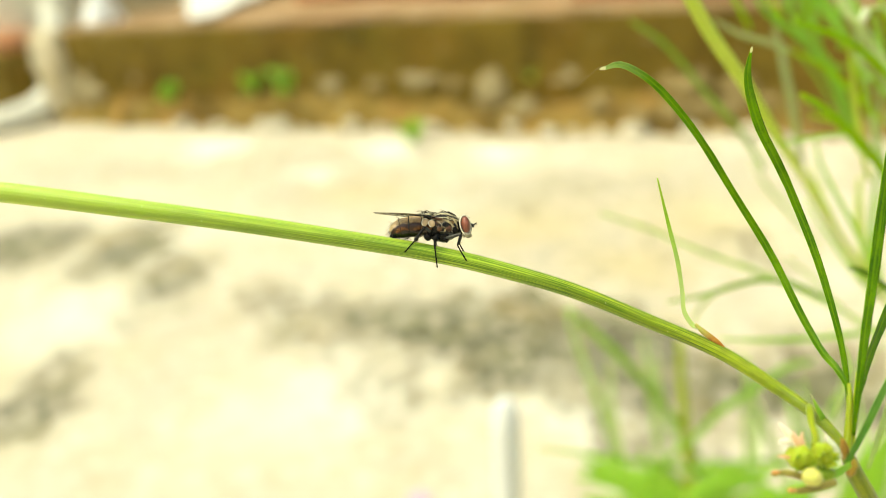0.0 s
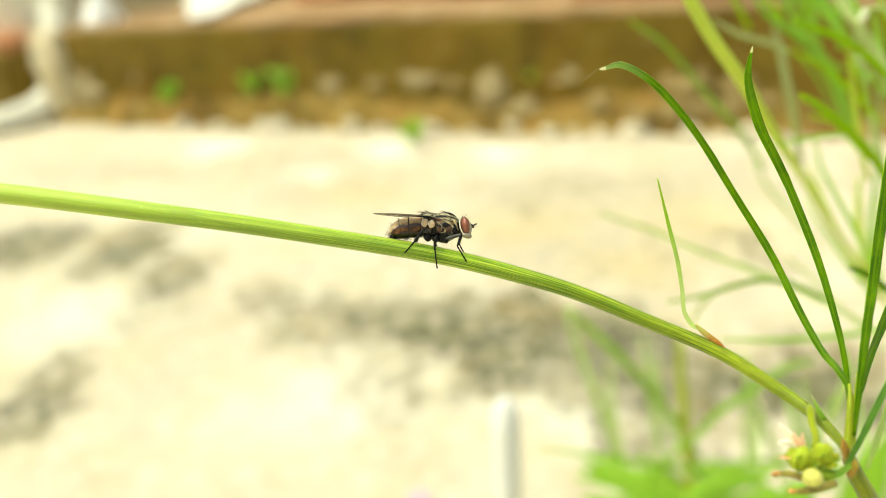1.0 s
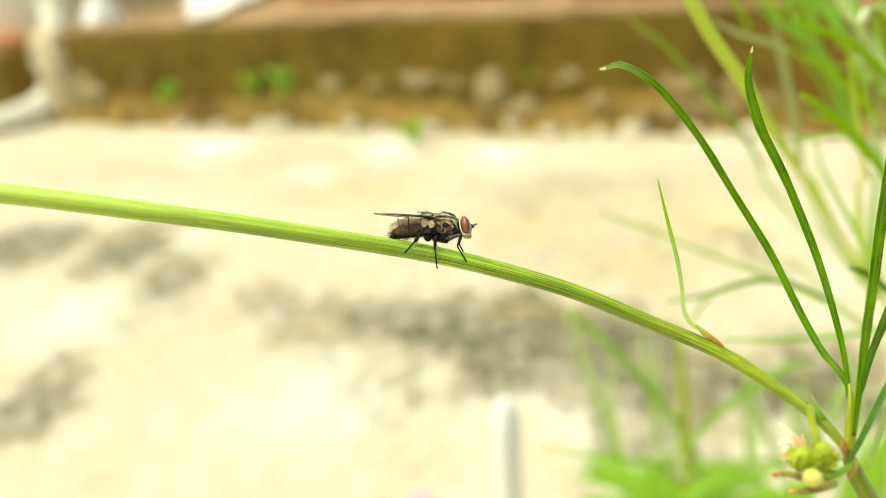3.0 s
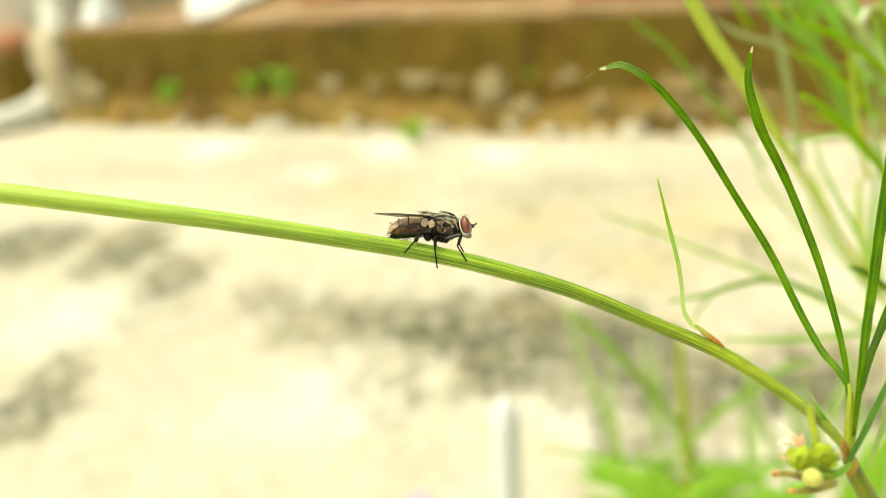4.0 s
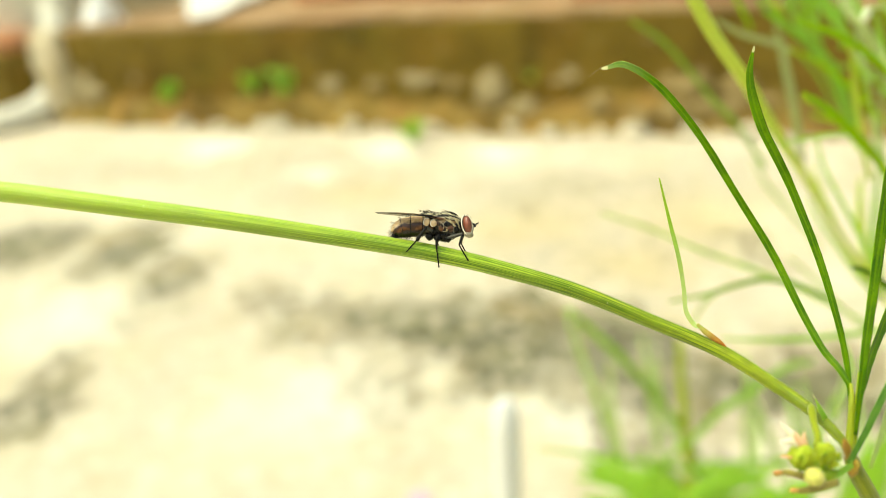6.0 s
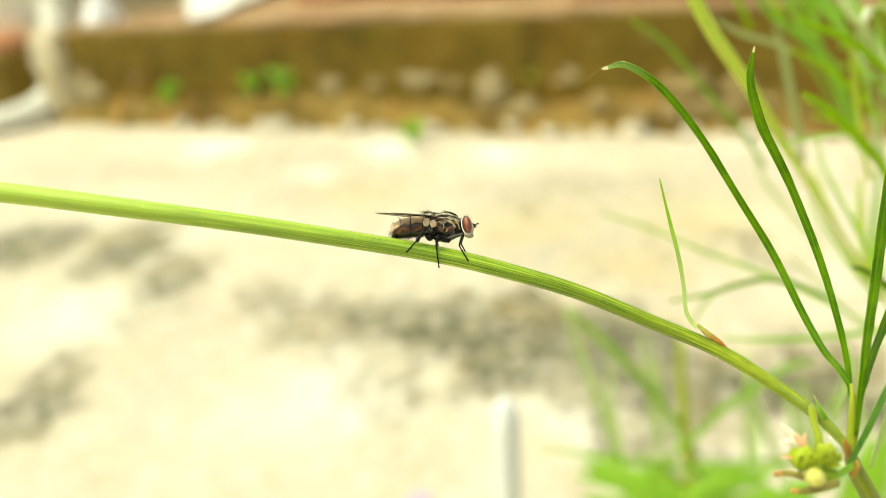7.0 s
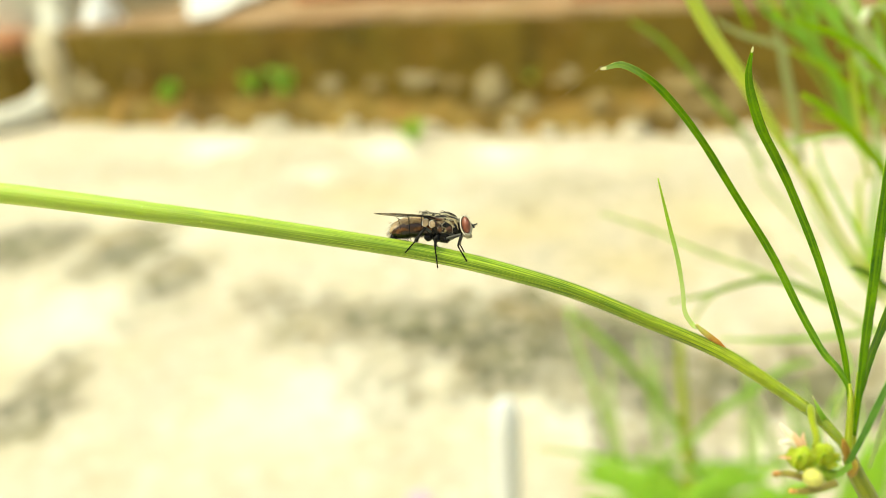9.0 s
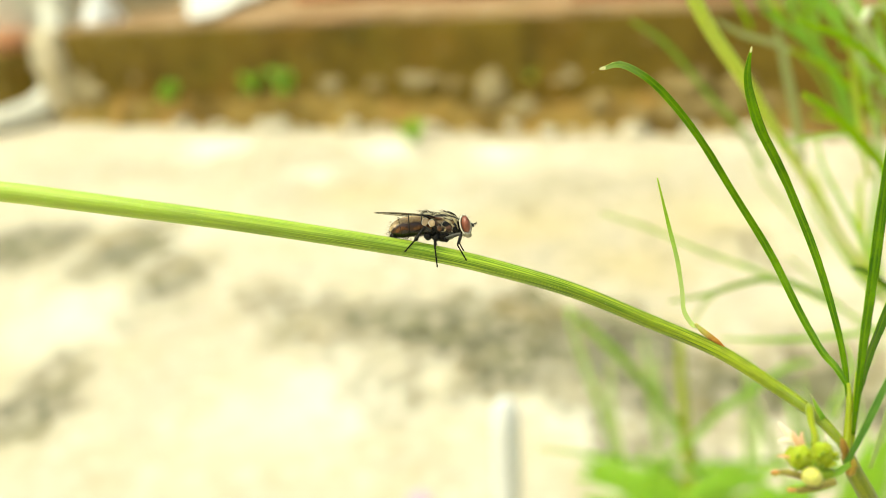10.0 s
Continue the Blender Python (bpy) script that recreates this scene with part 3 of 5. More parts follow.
for k, ((x, z), size, m) in enumerate(zip(((0.505, 0.08), (0.436, 0.074), (0.265, 0.061), (0.728, -0.009), (0.925, 0.084)), (52, 42, 44, 42, 26), (LEAF_FAR, LEAF_BRIGHT, LEAF_BRIGHT, LEAF_BRIGHT, LEAF_OLIVE))):
    z = max(z - size * 0.0004, 0.004)
    small_weed(STEP @ pose(x + (0.038 if k == 3 else 0), -0.03 + 0.38 * z - (0.075 if k == 3 else 0), z), size, m, k)

# wall beside the step, with a dark hollow at its foot
tagged(in_step(link("wall_side", *joined(box((-3, 0.10, 0.118), (-0.05, 0.14, 0.26), 0.006, 8, 0.004), box((-0.085, 0.10, -0.02), (-0.05, 0.14, 0.116), 0.005, 4, 0.004),
                                                box((-3, 0.10, -0.02), (-0.62, 0.14, 0.116), 0.005, 4, 0.004)), PLASTER)), "pale grey plastered wall with a hollow at its foot", "wall", kind="structure")
tagged(in_step(link("wall_pier", *box((-0.048, -0.016, -0.02), (0.026, 0.098, 0.170), 0.010, 6, 0.008), PIER)), "tan crumbling masonry pier at the end of the step", "wall", kind="structure")
tagged(in_step(link("hollow_back", *box((-0.619, 0.24, -0.02), (-0.086, 0.3, 0.116), 0.002), SOIL)), "dark earth in the hollow of the wall", "soil", kind="structure")
tagged(in_step(link("wall_back", *box((-3.2, 0.55, -0.02), (3.4, 0.75, 1.2), 0.006, 8, 0.004), PLASTER_BROWN)), "weathered brown plastered garden wall", "wall", kind="structure")
br = tagged(link("brick", *box((-0.11, -0.05, -0.020), (0.11, 0.05, 0.020), 0.006, 3, 0.003), BRICK), "loose orange-red brick beside the wall", "brick", "loose bricks")
br.matrix_world = STEP @ pose(-0.246, 0.045, 0.146, 0, 0, 12)
# added block whose dark colour stands in for the shade in the hollow
bb = tagged(link("hollow_block", *box((-0.1, -0.05, 0), (0.1, 0.05, 0.126), 0.008, 3, 0.004), RISER), "dark brown block standing in for the shaded hollow", "block")
bb.matrix_world = STEP @ pose(-0.212, 0.045, 0.0, 0, 0, 5)

v, f, uv = tube([(-0.7333, 1.6781, 0.4913), (-0.7527, 1.5194, 0.1748), (-0.7498, 1.4647, 0.0928), (-0.7528, 1.4116, 0.0431), (-0.7934, 1.357, 0.0217), (-0.8812, 1.2931, 0.018)], [0.032, 0.032, 0.031, 0.028, 0.025, 0.024], 40, 20, facing=(1, 0, 0.2), scale=1.0)
tagged(link("drain_pipe", v, f, PIPE, uv=uv), "pale grey drain pipe bent out at its foot", "pipe")

# things on top of the step
for (x, y), rz in zip(((0.464, 0.305), (0.727, 0.244), (1.071, 0.119), (1.23, 0.079)), (3, -4, 6, -3)):
    b = copy_thing(br, STEP @ pose(x, y + 0.06, 0.192, 0, 0, rz))
    b["label"] = "faded red brick lying on the step"


def plastic_bag(rx, ry, h):
    """A crumpled lump that slopes down to a wavy rim on the step."""
    verts, faces, nr, na = [(0, 0, h)], [], 9, 28
    for i in range(1, nr + 1):
        r = i / nr
        for j in range(na):
            an = 2 * math.pi * j / na
            d = Vector((math.cos(an), math.sin(an), 0))
            k = r * (1 + 0.10 * noise.noise(d * 1.6 + Vector((0, 0, 2.0))))
            crease = 0.14 * noise.noise(Vector((d.x * r * 3, d.y * r * 3, 5.0))) * (1 - r)
            verts.append((d.x * k * rx, d.y * k * ry, h * (1 - r ** 1.4 + crease)))
    faces += [(0, 1 + j, 1 + (j + 1) % na) for j in range(na)]
    for i in range(nr - 1):
        for j in range(na):
            p, q = 1 + i * na + j, 1 + i * na + (j + 1) % na
            faces.append((p, p + na, q + na, q))
    faces.append(tuple(reversed(range(1 + (nr - 1) * na, 1 + nr * na))))
    return tagged(link("plastic_bag", verts, faces, WHITE), "small crumpled white plastic bag lying on the step", "bag")


plastic_bag(0.036, 0.05, 0.07).matrix_world = STEP @ pose(0.059, 0.089, 0.171)


def white_sheet(near_left, near_right, far_right, far_left):
    """A crumpled sheet between four corners on top of the step."""
    verts, faces, nx, ny = [], [], 16, 12
    c = [Vector((*q, 0)) for q in (near_left, near_right, far_right, far_left)]
    for layer in (0, 1):
        for j in range(ny + 1):
            for i in range(nx + 1):
                u, w = i / nx, j / ny
                p = (c[0] * (1 - u) + c[1] * u) * (1 - w) + (c[3] * (1 - u) + c[2] * u) * w
                p.z = 0.012 + 0.010 * noise.noise(Vector((p.x * 26, p.y * 20, 1))) + 0.02 * w - 0.003 * layer
                verts.append(p)
    n, o = nx + 1, (nx + 1) * (ny + 1)
    for j in range(ny):
        for i in range(nx):
            q = (j * n + i, j * n + i + 1, (j + 1) * n + i + 1, (j + 1) * n + i)
            faces.append(q)
            faces.append(tuple(o + k for k in reversed(q)))
    return tagged(link("plastic_sheet", verts, faces, WHITE), "crumpled white plastic sheet lying on the step", "sheet")


white_sheet((0.277, 0.061), (0.319, 0.066), (0.202, 0.527), (-0.194, 0.677)).matrix_world = STEP @ pose(0, 0, 0.166)

# ---- steel rod standing in the ground ----
ROD = thing("steel_rod", (0.0215, 0.245, -0.008), "grey galvanised steel rod standing upright", "rod")
link("shaft", *tube([(0, 0, 0), (0, 0, 40), (0, 0, 90), (0, 0, 112)], 6.2, 20, 20)[:2], STEEL, ROD)
link("tip", *ball((0, 0, 112), (6.1, 6.1, 8), None, 20, 12), STEEL_TIP, ROD, "rounded rod tip")

# pink flower low on the ground
FLOWER = thing("pink_flower", (-0.025, 0.295, 0.0), "small pink flower low on the ground", "flower")
for k in range(5):
    a = k * 1.256
    link("petal", *tube([(0, 0, 6), (5 * math.cos(a), 5 * math.sin(a), 9), (9 * math.cos(a), 9 * math.sin(a), 8)], [0.8, 3, 1], 8, 8, 0.15, facing=(0, 0, 1))[:2], PINK, FLOWER)
link("stalk", *tube([(0, 0, -3), (0.3, 0, 2), (0, 0, 6)], 0.7, 6, 8)[:2], LEAF_FAR, FLOWER)

# ---- the weed in focus: arching stem with its leafy side shoot ----
PLANT_BASE = (0.062, 0.07, 0.0)
PLANT = thing("weed_plant", PLANT_BASE, "green weed with an arching ribbed stem and narrow leaves", "plant")
v, f, uv = tube([(-29.7, -25.6, 257.6), (-28.9, -26.1, 255.6), (-27.2, -26.6, 252.4), (-22.6, -25.9, 243.2), (-10.7, -24.1, 213.8)] + [(4, 3, 130), (0, 0, 60), (0, 0, -4)], [0.5, 0.68, 0.74, 0.85, 1.0, 1.3, 1.4, 1.5], 60, 32, ribs=12, rib_depth=0.05)
link("stem", v, f, STEM_LOW, PLANT, "brownish green lower stem", uv)
BRANCH_JOINT = (-29.8, -25.5, 257.6)
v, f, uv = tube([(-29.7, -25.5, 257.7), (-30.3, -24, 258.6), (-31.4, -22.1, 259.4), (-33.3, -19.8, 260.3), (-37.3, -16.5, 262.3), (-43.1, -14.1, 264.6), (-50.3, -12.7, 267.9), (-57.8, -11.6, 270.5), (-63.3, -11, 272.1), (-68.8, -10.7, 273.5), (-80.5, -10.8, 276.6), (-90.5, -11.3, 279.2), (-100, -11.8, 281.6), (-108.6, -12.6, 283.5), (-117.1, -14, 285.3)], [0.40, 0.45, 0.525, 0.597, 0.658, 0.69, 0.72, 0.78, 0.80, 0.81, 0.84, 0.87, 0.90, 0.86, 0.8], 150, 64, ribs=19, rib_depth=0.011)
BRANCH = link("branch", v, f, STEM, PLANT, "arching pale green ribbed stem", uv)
rnd, spots = random.Random(8), []
for k in range(170):
    i, j = rnd.randrange(12, 120), rnd.randrange(64)
    q = Vector(v[i * 64 + j]) * 1000
    spots.append((q, q - sum((Vector(v[i * 64 + m]) for m in (0, 16, 32, 48)), Vector()) * 250))
link("fine_hairs", *hairs(spots, 0.10, (0.3, 0, 0), 0.022, 5), TIP, BRANCH, "tiny pale hairs")

link("side_shoot", *tube([(-29.7, -25.7, 257.4), (-29.1, -24.4, 259), (-28.6, -23.2, 260.7), (-28.2, -22, 261.8)], [0.38, 0.30, 0.25, 0.14], 20, 16, ribs=5, rib_depth=0.08)[:2], SHOOT, PLANT)
link("side_shoot", *tube([(-29.3, -25.5, 257.1), (-28.6, -24.2, 259.1), (-28.1, -23.2, 260.7), (-27.5, -21.8, 262.8)], [0.36, 0.28, 0.25, 0.14], 20, 16, ribs=5, rib_depth=0.08)[:2], SHOOT, PLANT)
leaf(PLANT, [(-28.8, -23.8, 260), (-28.4, -22.4, 261.4), (-28.7, -20.8, 262.5), (-29.4, -19, 263.5), (-30.2, -16, 265.9), (-31.5, -12.4, 269.8), (-34.1, -9.4, 274.7), (-36.8, -7.2, 279.5), (-39.1, -5.8, 282.8), (-41.4, -4.7, 285.3), (-43.9, -4.3, 286.8), (-45.6, -4.4, 286.65)], [0.2, 0.26, 0.31, 0.34, 0.355, 0.355, 0.35, 0.35, 0.36, 0.36, 0.33, 0.17], LEAF_PALE_END, tip=True)
leaf(PLANT, [(-28.7, -23.7, 259.3), (-28.1, -21.8, 261), (-27.6, -19.9, 262.6), (-27.3, -17.2, 265.1), (-27.6, -13.2, 269.5), (-28.8, -9.5, 274.5), (-29.9, -8.3, 277.2), (-31.3, -6.9, 280.3), (-32, -5.8, 282.9), (-32.2, -5, 284.8), (-32, -4.5, 286.2), (-31.7, -4.1, 287.1)], [0.18, 0.24, 0.29, 0.33, 0.38, 0.41, 0.44, 0.48, 0.47, 0.38, 0.24, 0.12], LEAF, tip=True)
leaf(PLANT, [(-29, -25, 258.8), (-28.3, -23.6, 260.9), (-27.7, -22.5, 262.2), (-26.5, -20.3, 264.6), (-24.5, -16.9, 268.6), (-22.7, -13.7, 273.1), (-20.9, -10.6, 278.3), (-19.9, -8.4, 285.4)], [0.18, 0.27, 0.34, 0.42, 0.5, 0.52, 0.5, 0.3], LEAF)
leaf(PLANT, [(-27.2, -22, 261.1), (-24.2, -18.2, 262.1), (-21, -14.5, 262.8), (-16.6, -9.9, 265.5), (-13.2, -6.7, 270)], [0.35, 0.45, 0.5, 0.5, 0.3], LEAF)
leaf(PLANT, [(-30.3, -26.7, 257.4), (-29.4, -26.2, 259), (-28.1, -25.3, 261.1), (-26.2, -23.8, 263.2), (-23.3, -21.7, 266.3)], [0.22, 0.30, 0.33, 0.34, 0.28], LEAF_BLUE, label="bluish green narrow leaf")
leaf(PLANT, [(-30.1, -26.9, 257.5), (-31.4, -27.7, 257.7), (-32.6, -28.3, 257.9), (-33.7, -28.5, 258.4)], [0.26, 0.36, 0.32, 0.1], LEAF_FAR)
leaf(PLANT, [(-30.8, -23.4, 259.4), (-31.3, -23.4, 260.3), (-31.8, -23.1, 261.4)], [0.26, 0.22, 0.05], LEAF_FAR, tip=True)
# sheath and the thin pale leaf that leaves the stem there
v, f, uv = tube([(-36.82, -16.67, 262.76), (-37.41, -16.34, 263.24), (-38.06, -16.04, 263.69), (-38.64, -15.73, 264.16), (-39.25, -15.38, 264.75)], [0.06, 0.22, 0.28, 0.26, 0.14], 24, 16, 0.45, fold=-0.1)
link("sheath", v, f, SHEATH_PALE, BRANCH, "dry reddish brown sheath", uv)
leaf(BRANCH, [(-37.57, -16.10, 263.44), (-38.32, -15.74, 263.97), (-39.01, -15.50, 264.49), (-39.4, -15, 264.5), (-40, -14.3, 265.6), (-40, -13.4, 267.3), (-40.2, -12.1, 269.9), (-40.7, -10.4, 273), (-41.3, -8.4, 276.8)], [0.06, 0.14, 0.20, 0.23, 0.22, 0.21, 0.21, 0.18, 0.07], LEAF_THIN, n=40)
# buds at the node
link("flower_stalk", *tube([(-31.3, -21.9, 259.7), (-31.9, -23.2, 260.15), (-32.6, -24.8, 260.3), (-33.2, -26.5, 260.4), (-33.7, -27.5, 260.2)], [0.22, 0.34, 0.28, 0.25, 0.3], 18, 14)[:2], SHOOT, PLANT)


def ribbed_bud(centre, radii, turn, seed, material, label=""):
    """A ripening head: knobbly ridges from base to tip under a few blunt scales."""
    verts, faces = ball((0, 0, 0), radii, None, 36, 20, 0.12, seed)
    m = Euler([radians(a) for a in turn]).to_matrix()
    out = []
    for p in verts:
        a = math.atan2(p[1], p[0])
        k = 1 + 0.16 * abs(math.sin(3.5 * a + seed)) + 0.09 * noise.noise(Vector(p) * 2600 + Vector((seed, 0, 0)))
        out.append(m @ Vector((p[0] * k, p[1] * k, p[2])) + Vector(centre) * 0.001)
    return link("bud", out, faces, material, PLANT, label)


b1, b2, b3 = (-35.4, -28.3, 260.1), (-33.2, -27.8, 259.7), (-35.0, -29.8, 259.3)
buds = [(b1, ribbed_bud(b1, (0.84, 0.8, 1.08), (8, 14, 0), 1.0, BUD)), (b2, ribbed_bud(b2, (0.74, 0.7, 1.0), (5, -10, 0), 2.0, BUD))]
link("bud", *ball(b3, (0.72, 0.7, 0.74), None, 24, 16, 0.14, 3.0), BUD_YELLOW, PLANT, "round yellowish bud")
link("receptacle", *ball((-33.3, -28.2, 258.1), (1.15, 0.7, 0.42), (0, 10, 0), 24, 16, 0.3, 4.0), BUD_DARK, PLANT)
rnd = random.Random(4)
for centre, owner in buds:
    o = Vector(centre)
    for k in range(9):
        a = k * 0.7 + rnd.uniform(-0.2, 0.2)
        d = Vector((0.75 * math.cos(a), -0.75, 0.8 * math.sin(a)))
        e = Vector((0.3 * math.cos(a), -0.2, 0.9 * abs(math.sin(a)) + 0.2))
        # every third sepal is darker, in place of a shaded crevice
        link("sepal", *tube([o + d * 0.55, o + d * 0.95, o + d * 1.1 + e * rnd.uniform(0.2, 0.4)], [0.22, 0.27, 0.06], 8, 8, 0.35)[:2], BUD_DARK if k % 3 == 0 else BUD, owner)


def scrap(name, points, radii, material, label):
    return link(name, *tube(points, radii, 12, 10, 0.32)[:2], material, PLANT, label)


scrap("petal", [(-35.6, -28.1, 261.0), (-36.1, -27.7, 261.8), (-36.9, -27.3, 262.7)], [0.28, 0.30, 0.06], PETAL_CREAM, "withered cream petal")
scrap("petal", [(-35.7, -28.2, 261.1), (-36.4, -28.2, 261.6), (-37.1, -28.2, 261.6)], [0.22, 0.28, 0.12], PETAL_CREAM, "withered cream petal")
scrap("petal", [(-35.3, -28.3, 260.9), (-35.8, -28.1, 261.7), (-36.0, -27.9, 262.2)], [0.26, 0.30, 0.10], PETAL, "withered orange-pink petal")
scrap("petal", [(-34.9, -28.0, 260.8), (-35.1, -27.8, 261.4), (-35.0, -27.6, 261.9)], [0.18, 0.2, 0.06], PETAL, "withered orange-pink petal")
scrap("petal", [(-36.2, -28.5, 260.2), (-36.8, -28.5, 260.4), (-37.2, -28.5, 260.4)], [0.10, 0.12, 0.06], PETAL, "withered orange-pink petal")
scrap("bract", [(-34.4, -29.2, 258.3), (-35.6, -29.2, 258.9), (-36.6, -29.0, 259.15), (-37.6, -28.9, 259.2)], [0.30, 0.30, 0.26, 0.14], BRACT, "brown dry bract with an orange tip")
scrap("bract", [(-32.6, -29.2, 258.0), (-34.2, -29.5, 257.9), (-35.5, -29.6, 257.8), (-36.4, -29.5, 257.8)], [0.30, 0.34, 0.28, 0.12], BRACT, "brown dry bract with an orange tip")
link("bract_tip", *ball((-37.4, -28.95, 259.2), (0.34, 0.2, 0.24), (0, 5, 0), 14, 10, 0.5, 1.0), SHEATH, PLANT, "orange-brown dry tip")
link("bract_tip", *ball((-36.25, -29.55, 257.85), (0.34, 0.2, 0.2), (0, 5, 0), 14, 10, 0.5, 2.0), SHEATH, PLANT, "orange-brown dry tip")
scrap("scale", [(-31.4, -27.3, 258.6), (-32.0, -27.3, 259.8), (-32.6, -27.0, 260.7)], [0.30, 0.30, 0.06], PAPERY, "papery whitish scale")
link("node_collar", *ball((-30.1, -26.0, 258.1), (0.30, 0.32, 1.25), (0, -16, 0), 20, 14, 0.5, 6.0), NODE, PLANT, "reddish brown swollen node")
link("node_collar", *ball((-29.8, -26.9, 257.0), (0.28, 0.32, 0.8), (0, 10, 0), 20, 14, 0.6, 9.0), NODE, PLANT, "reddish brown swollen node")

# spider thread from the leaf tip
TH = tagged(link("spider_thread", *tube([(0.0161, 0.0656, 0.2869), (0.0134, 0.0663, 0.2847), (0.0092, 0.0677, 0.2818)], 0.0000022, 10, 5, scale=1.0)[:2], WHITE), "single fine spider thread at a leaf tip", "thread")

# ---- weeds behind, out of focus ----
BACK_BASE = (0.115, 0.14, 0.0)
BACK = thing("weed_plant", BACK_BASE, "tall green weed with many narrow leaves behind", "plant", "weeds behind the stem")


def back_leaf(points, width, material):
    """A narrow leaf from its base to its tip, with its greatest half width in mm."""
    k = len(points)
    widths = [width * (0.75 + 0.25 * math.sin(math.pi * min(1.0, 1.3 * i / (k - 1)))) for i in range(k)]
    widths[-1] = width * 0.4
    return leaf(BACK, points, widths, material, flat=0.2, n=24)


UPRIGHT = [(-39.2, -6.2, 284.0), (-37.5, -8.1, 280.1), (-35.3, -9.5, 277.1), (-31.8, -9.3, 272.7), (-29.6, -11.2, 268.5), (-25.9, -13.3, 259.3), (-23.2, -15.6, 247.3), (-20.8, -16.8, 233.0), (-18.3, -19.8, 214.6)]
link("stem", *tube([(0, 0, -4), (-6, -8, 90), (-12, -16, 170)] + UPRIGHT[::-1], [1.6, 1.4, 1.2] + [1.0] * 5 + [0.95, 0.9, 0.9, 0.85], 60, 14)[:2], LEAF_PALE, BACK, "pale green upright stem")
SLANT = [(-76.3, -30.1, 289.6), (-71.1, -29.4, 281.6), (-64.2, -27.9, 273.1), (-55.3, -23.0, 262.2), (-42.8, -11.3, 249.6), (-27.9, -0.6, 232.3), (-12.1, 5.1, 213.6), (5.8, 5.4, 186.0)]
link("stem", *tube(SLANT + [(14, 6, 120), (4, 2, 50), (0, 0, -4)], [1.02, 1.02, 1.02, 0.92, 0.72, 0.65, 0.7, 0.9, 1.2, 1.4, 1.4], 60, 14)[:2], LEAF_YELLOW, BACK, "yellowish green slanting stem")
back_leaf([(-28.5, 33.7, 234.8), (-32.1, 36.9, 241.6), (-37.7, 36.7, 248.4), (-43.9, 37.6, 255.0), (-51.2, 37.3, 263.7), (-57.1, 38.0, 269.9), (-64.6, 38.1, 274.9)], 0.8, LEAF_DULL)
back_leaf([(-26.4, 19.9, 240.7), (-27.2, 25.2, 252.0), (-28.4, 29.3, 260.9), (-29.2, 32.3, 267.2), (-30.2, 34.4, 271.7)], 1.10, LEAF_STRAW)
back_leaf([(-37.0, 11.3, 269.6), (-41.5, 12.3, 271.7), (-47.4, 13.2, 273.7), (-53.0, 14.8, 277.0)], 0.70, LEAF_STRAW)
back_leaf([(-17.6, 12.2, 247.9), (-22.1, 13.7, 255.8), (-25.6, 14.9, 263.0), (-31.6, 16.0, 270.3), (-40.0, 16.9, 276.8), (-43.7, 16.6, 280.8)], 1.07, LEAF_FAR)
back_leaf([(-33.5, 12.3, 271.8), (-35.1, 13.7, 274.7), (-36.7, 15.0, 277.6), (-38.4, 16.8, 281.2)], 0.67, LEAF_FAR)
back_leaf([(-33.6, -22.8, 267.4), (-38.3, -23.5, 271.7), (-42.9, -24.6, 275.3), (-47.1, -26.2, 277.8), (-51.6, -28.0, 279.9), (-56.0, -30.0, 281.5), (-59.2, -32.3, 282.5)], 0.72, LEAF_VIVID)
back_leaf([(-24.4, 12.0, 271.1), (-27.7, 14.0, 275.2), (-30.4, 15.6, 278.8), (-32.6, 17.2, 282.2)], 1.04, LEAF_FAR)
back_leaf([(-26.5, 1.3, 271.7), (-28.0, 4.0, 277.5), (-29.6, 6.1, 282.1)], 0.74, LEAF_FAR)
back_leaf([(-28.7, -10.2, 247.1), (-31.3, -9.2, 255.2), (-33.3, -8.3, 263.0), (-34.8, -8.2, 269.1), (-36.8, -8.7, 274.0)], 0.71, LEAF_YELLOW)
back_leaf([(-22.2, -2.7, 263.1), (-23.8, -0.3, 268.4), (-24.4, 1.9, 273.1), (-24.9, 4.1, 277.8)], 0.80, LEAF_FAR)
back_leaf([(-34.6, -30.8, 250.2), (-40.1, -30.4, 256.9), (-44.2, -31.2, 261.3), (-48.2, -32.3, 264.8), (-52.6, -33.4, 268.4), (-56.1, -35.0, 270.8), (-59.5, -36.9, 272.8)], 0.80, LEAF_VIVID)
back_leaf([(-43.8, -25.3, 262.1), (-47.7, -25.2, 262.2), (-51.7, -25.4, 261.9), (-56.4, -25.6, 261.3)], 0.33, LEAF_FAR)
back_leaf([(-15.3, 23.9, 249.3), (-20.0, 28.2, 258.4), (-23.7, 30.6, 263.7), (-27.3, 32.0, 266.6)], 0.50, LEAF_DULL)
back_leaf([(-18.4, -1.6, 241.9), (-20.1, 2.3, 250.3), (-21.2, 5.7, 257.6), (-21.8, 9.1, 264.8)], 0.85, LEAF_PALE)
back_leaf([(-28.5, -17.9, 230.5), (-30.9, -15.7, 235.3), (-33.3, -13.2, 240.7), (-36.2, -10.4, 246.6), (-38.1, -8.2, 251.4), (-38.8, -6.0, 256.1)], 0.48, LEAF_FAR)
back_leaf([(-6.9, 15.8, 208.2), (-11.9, 20.3, 217.9), (-15.6, 24.2, 226.1), (-17.9, 27.3, 232.9), (-18.8, 29.2, 237.0)], 0.88, LEAF_YELLOW)
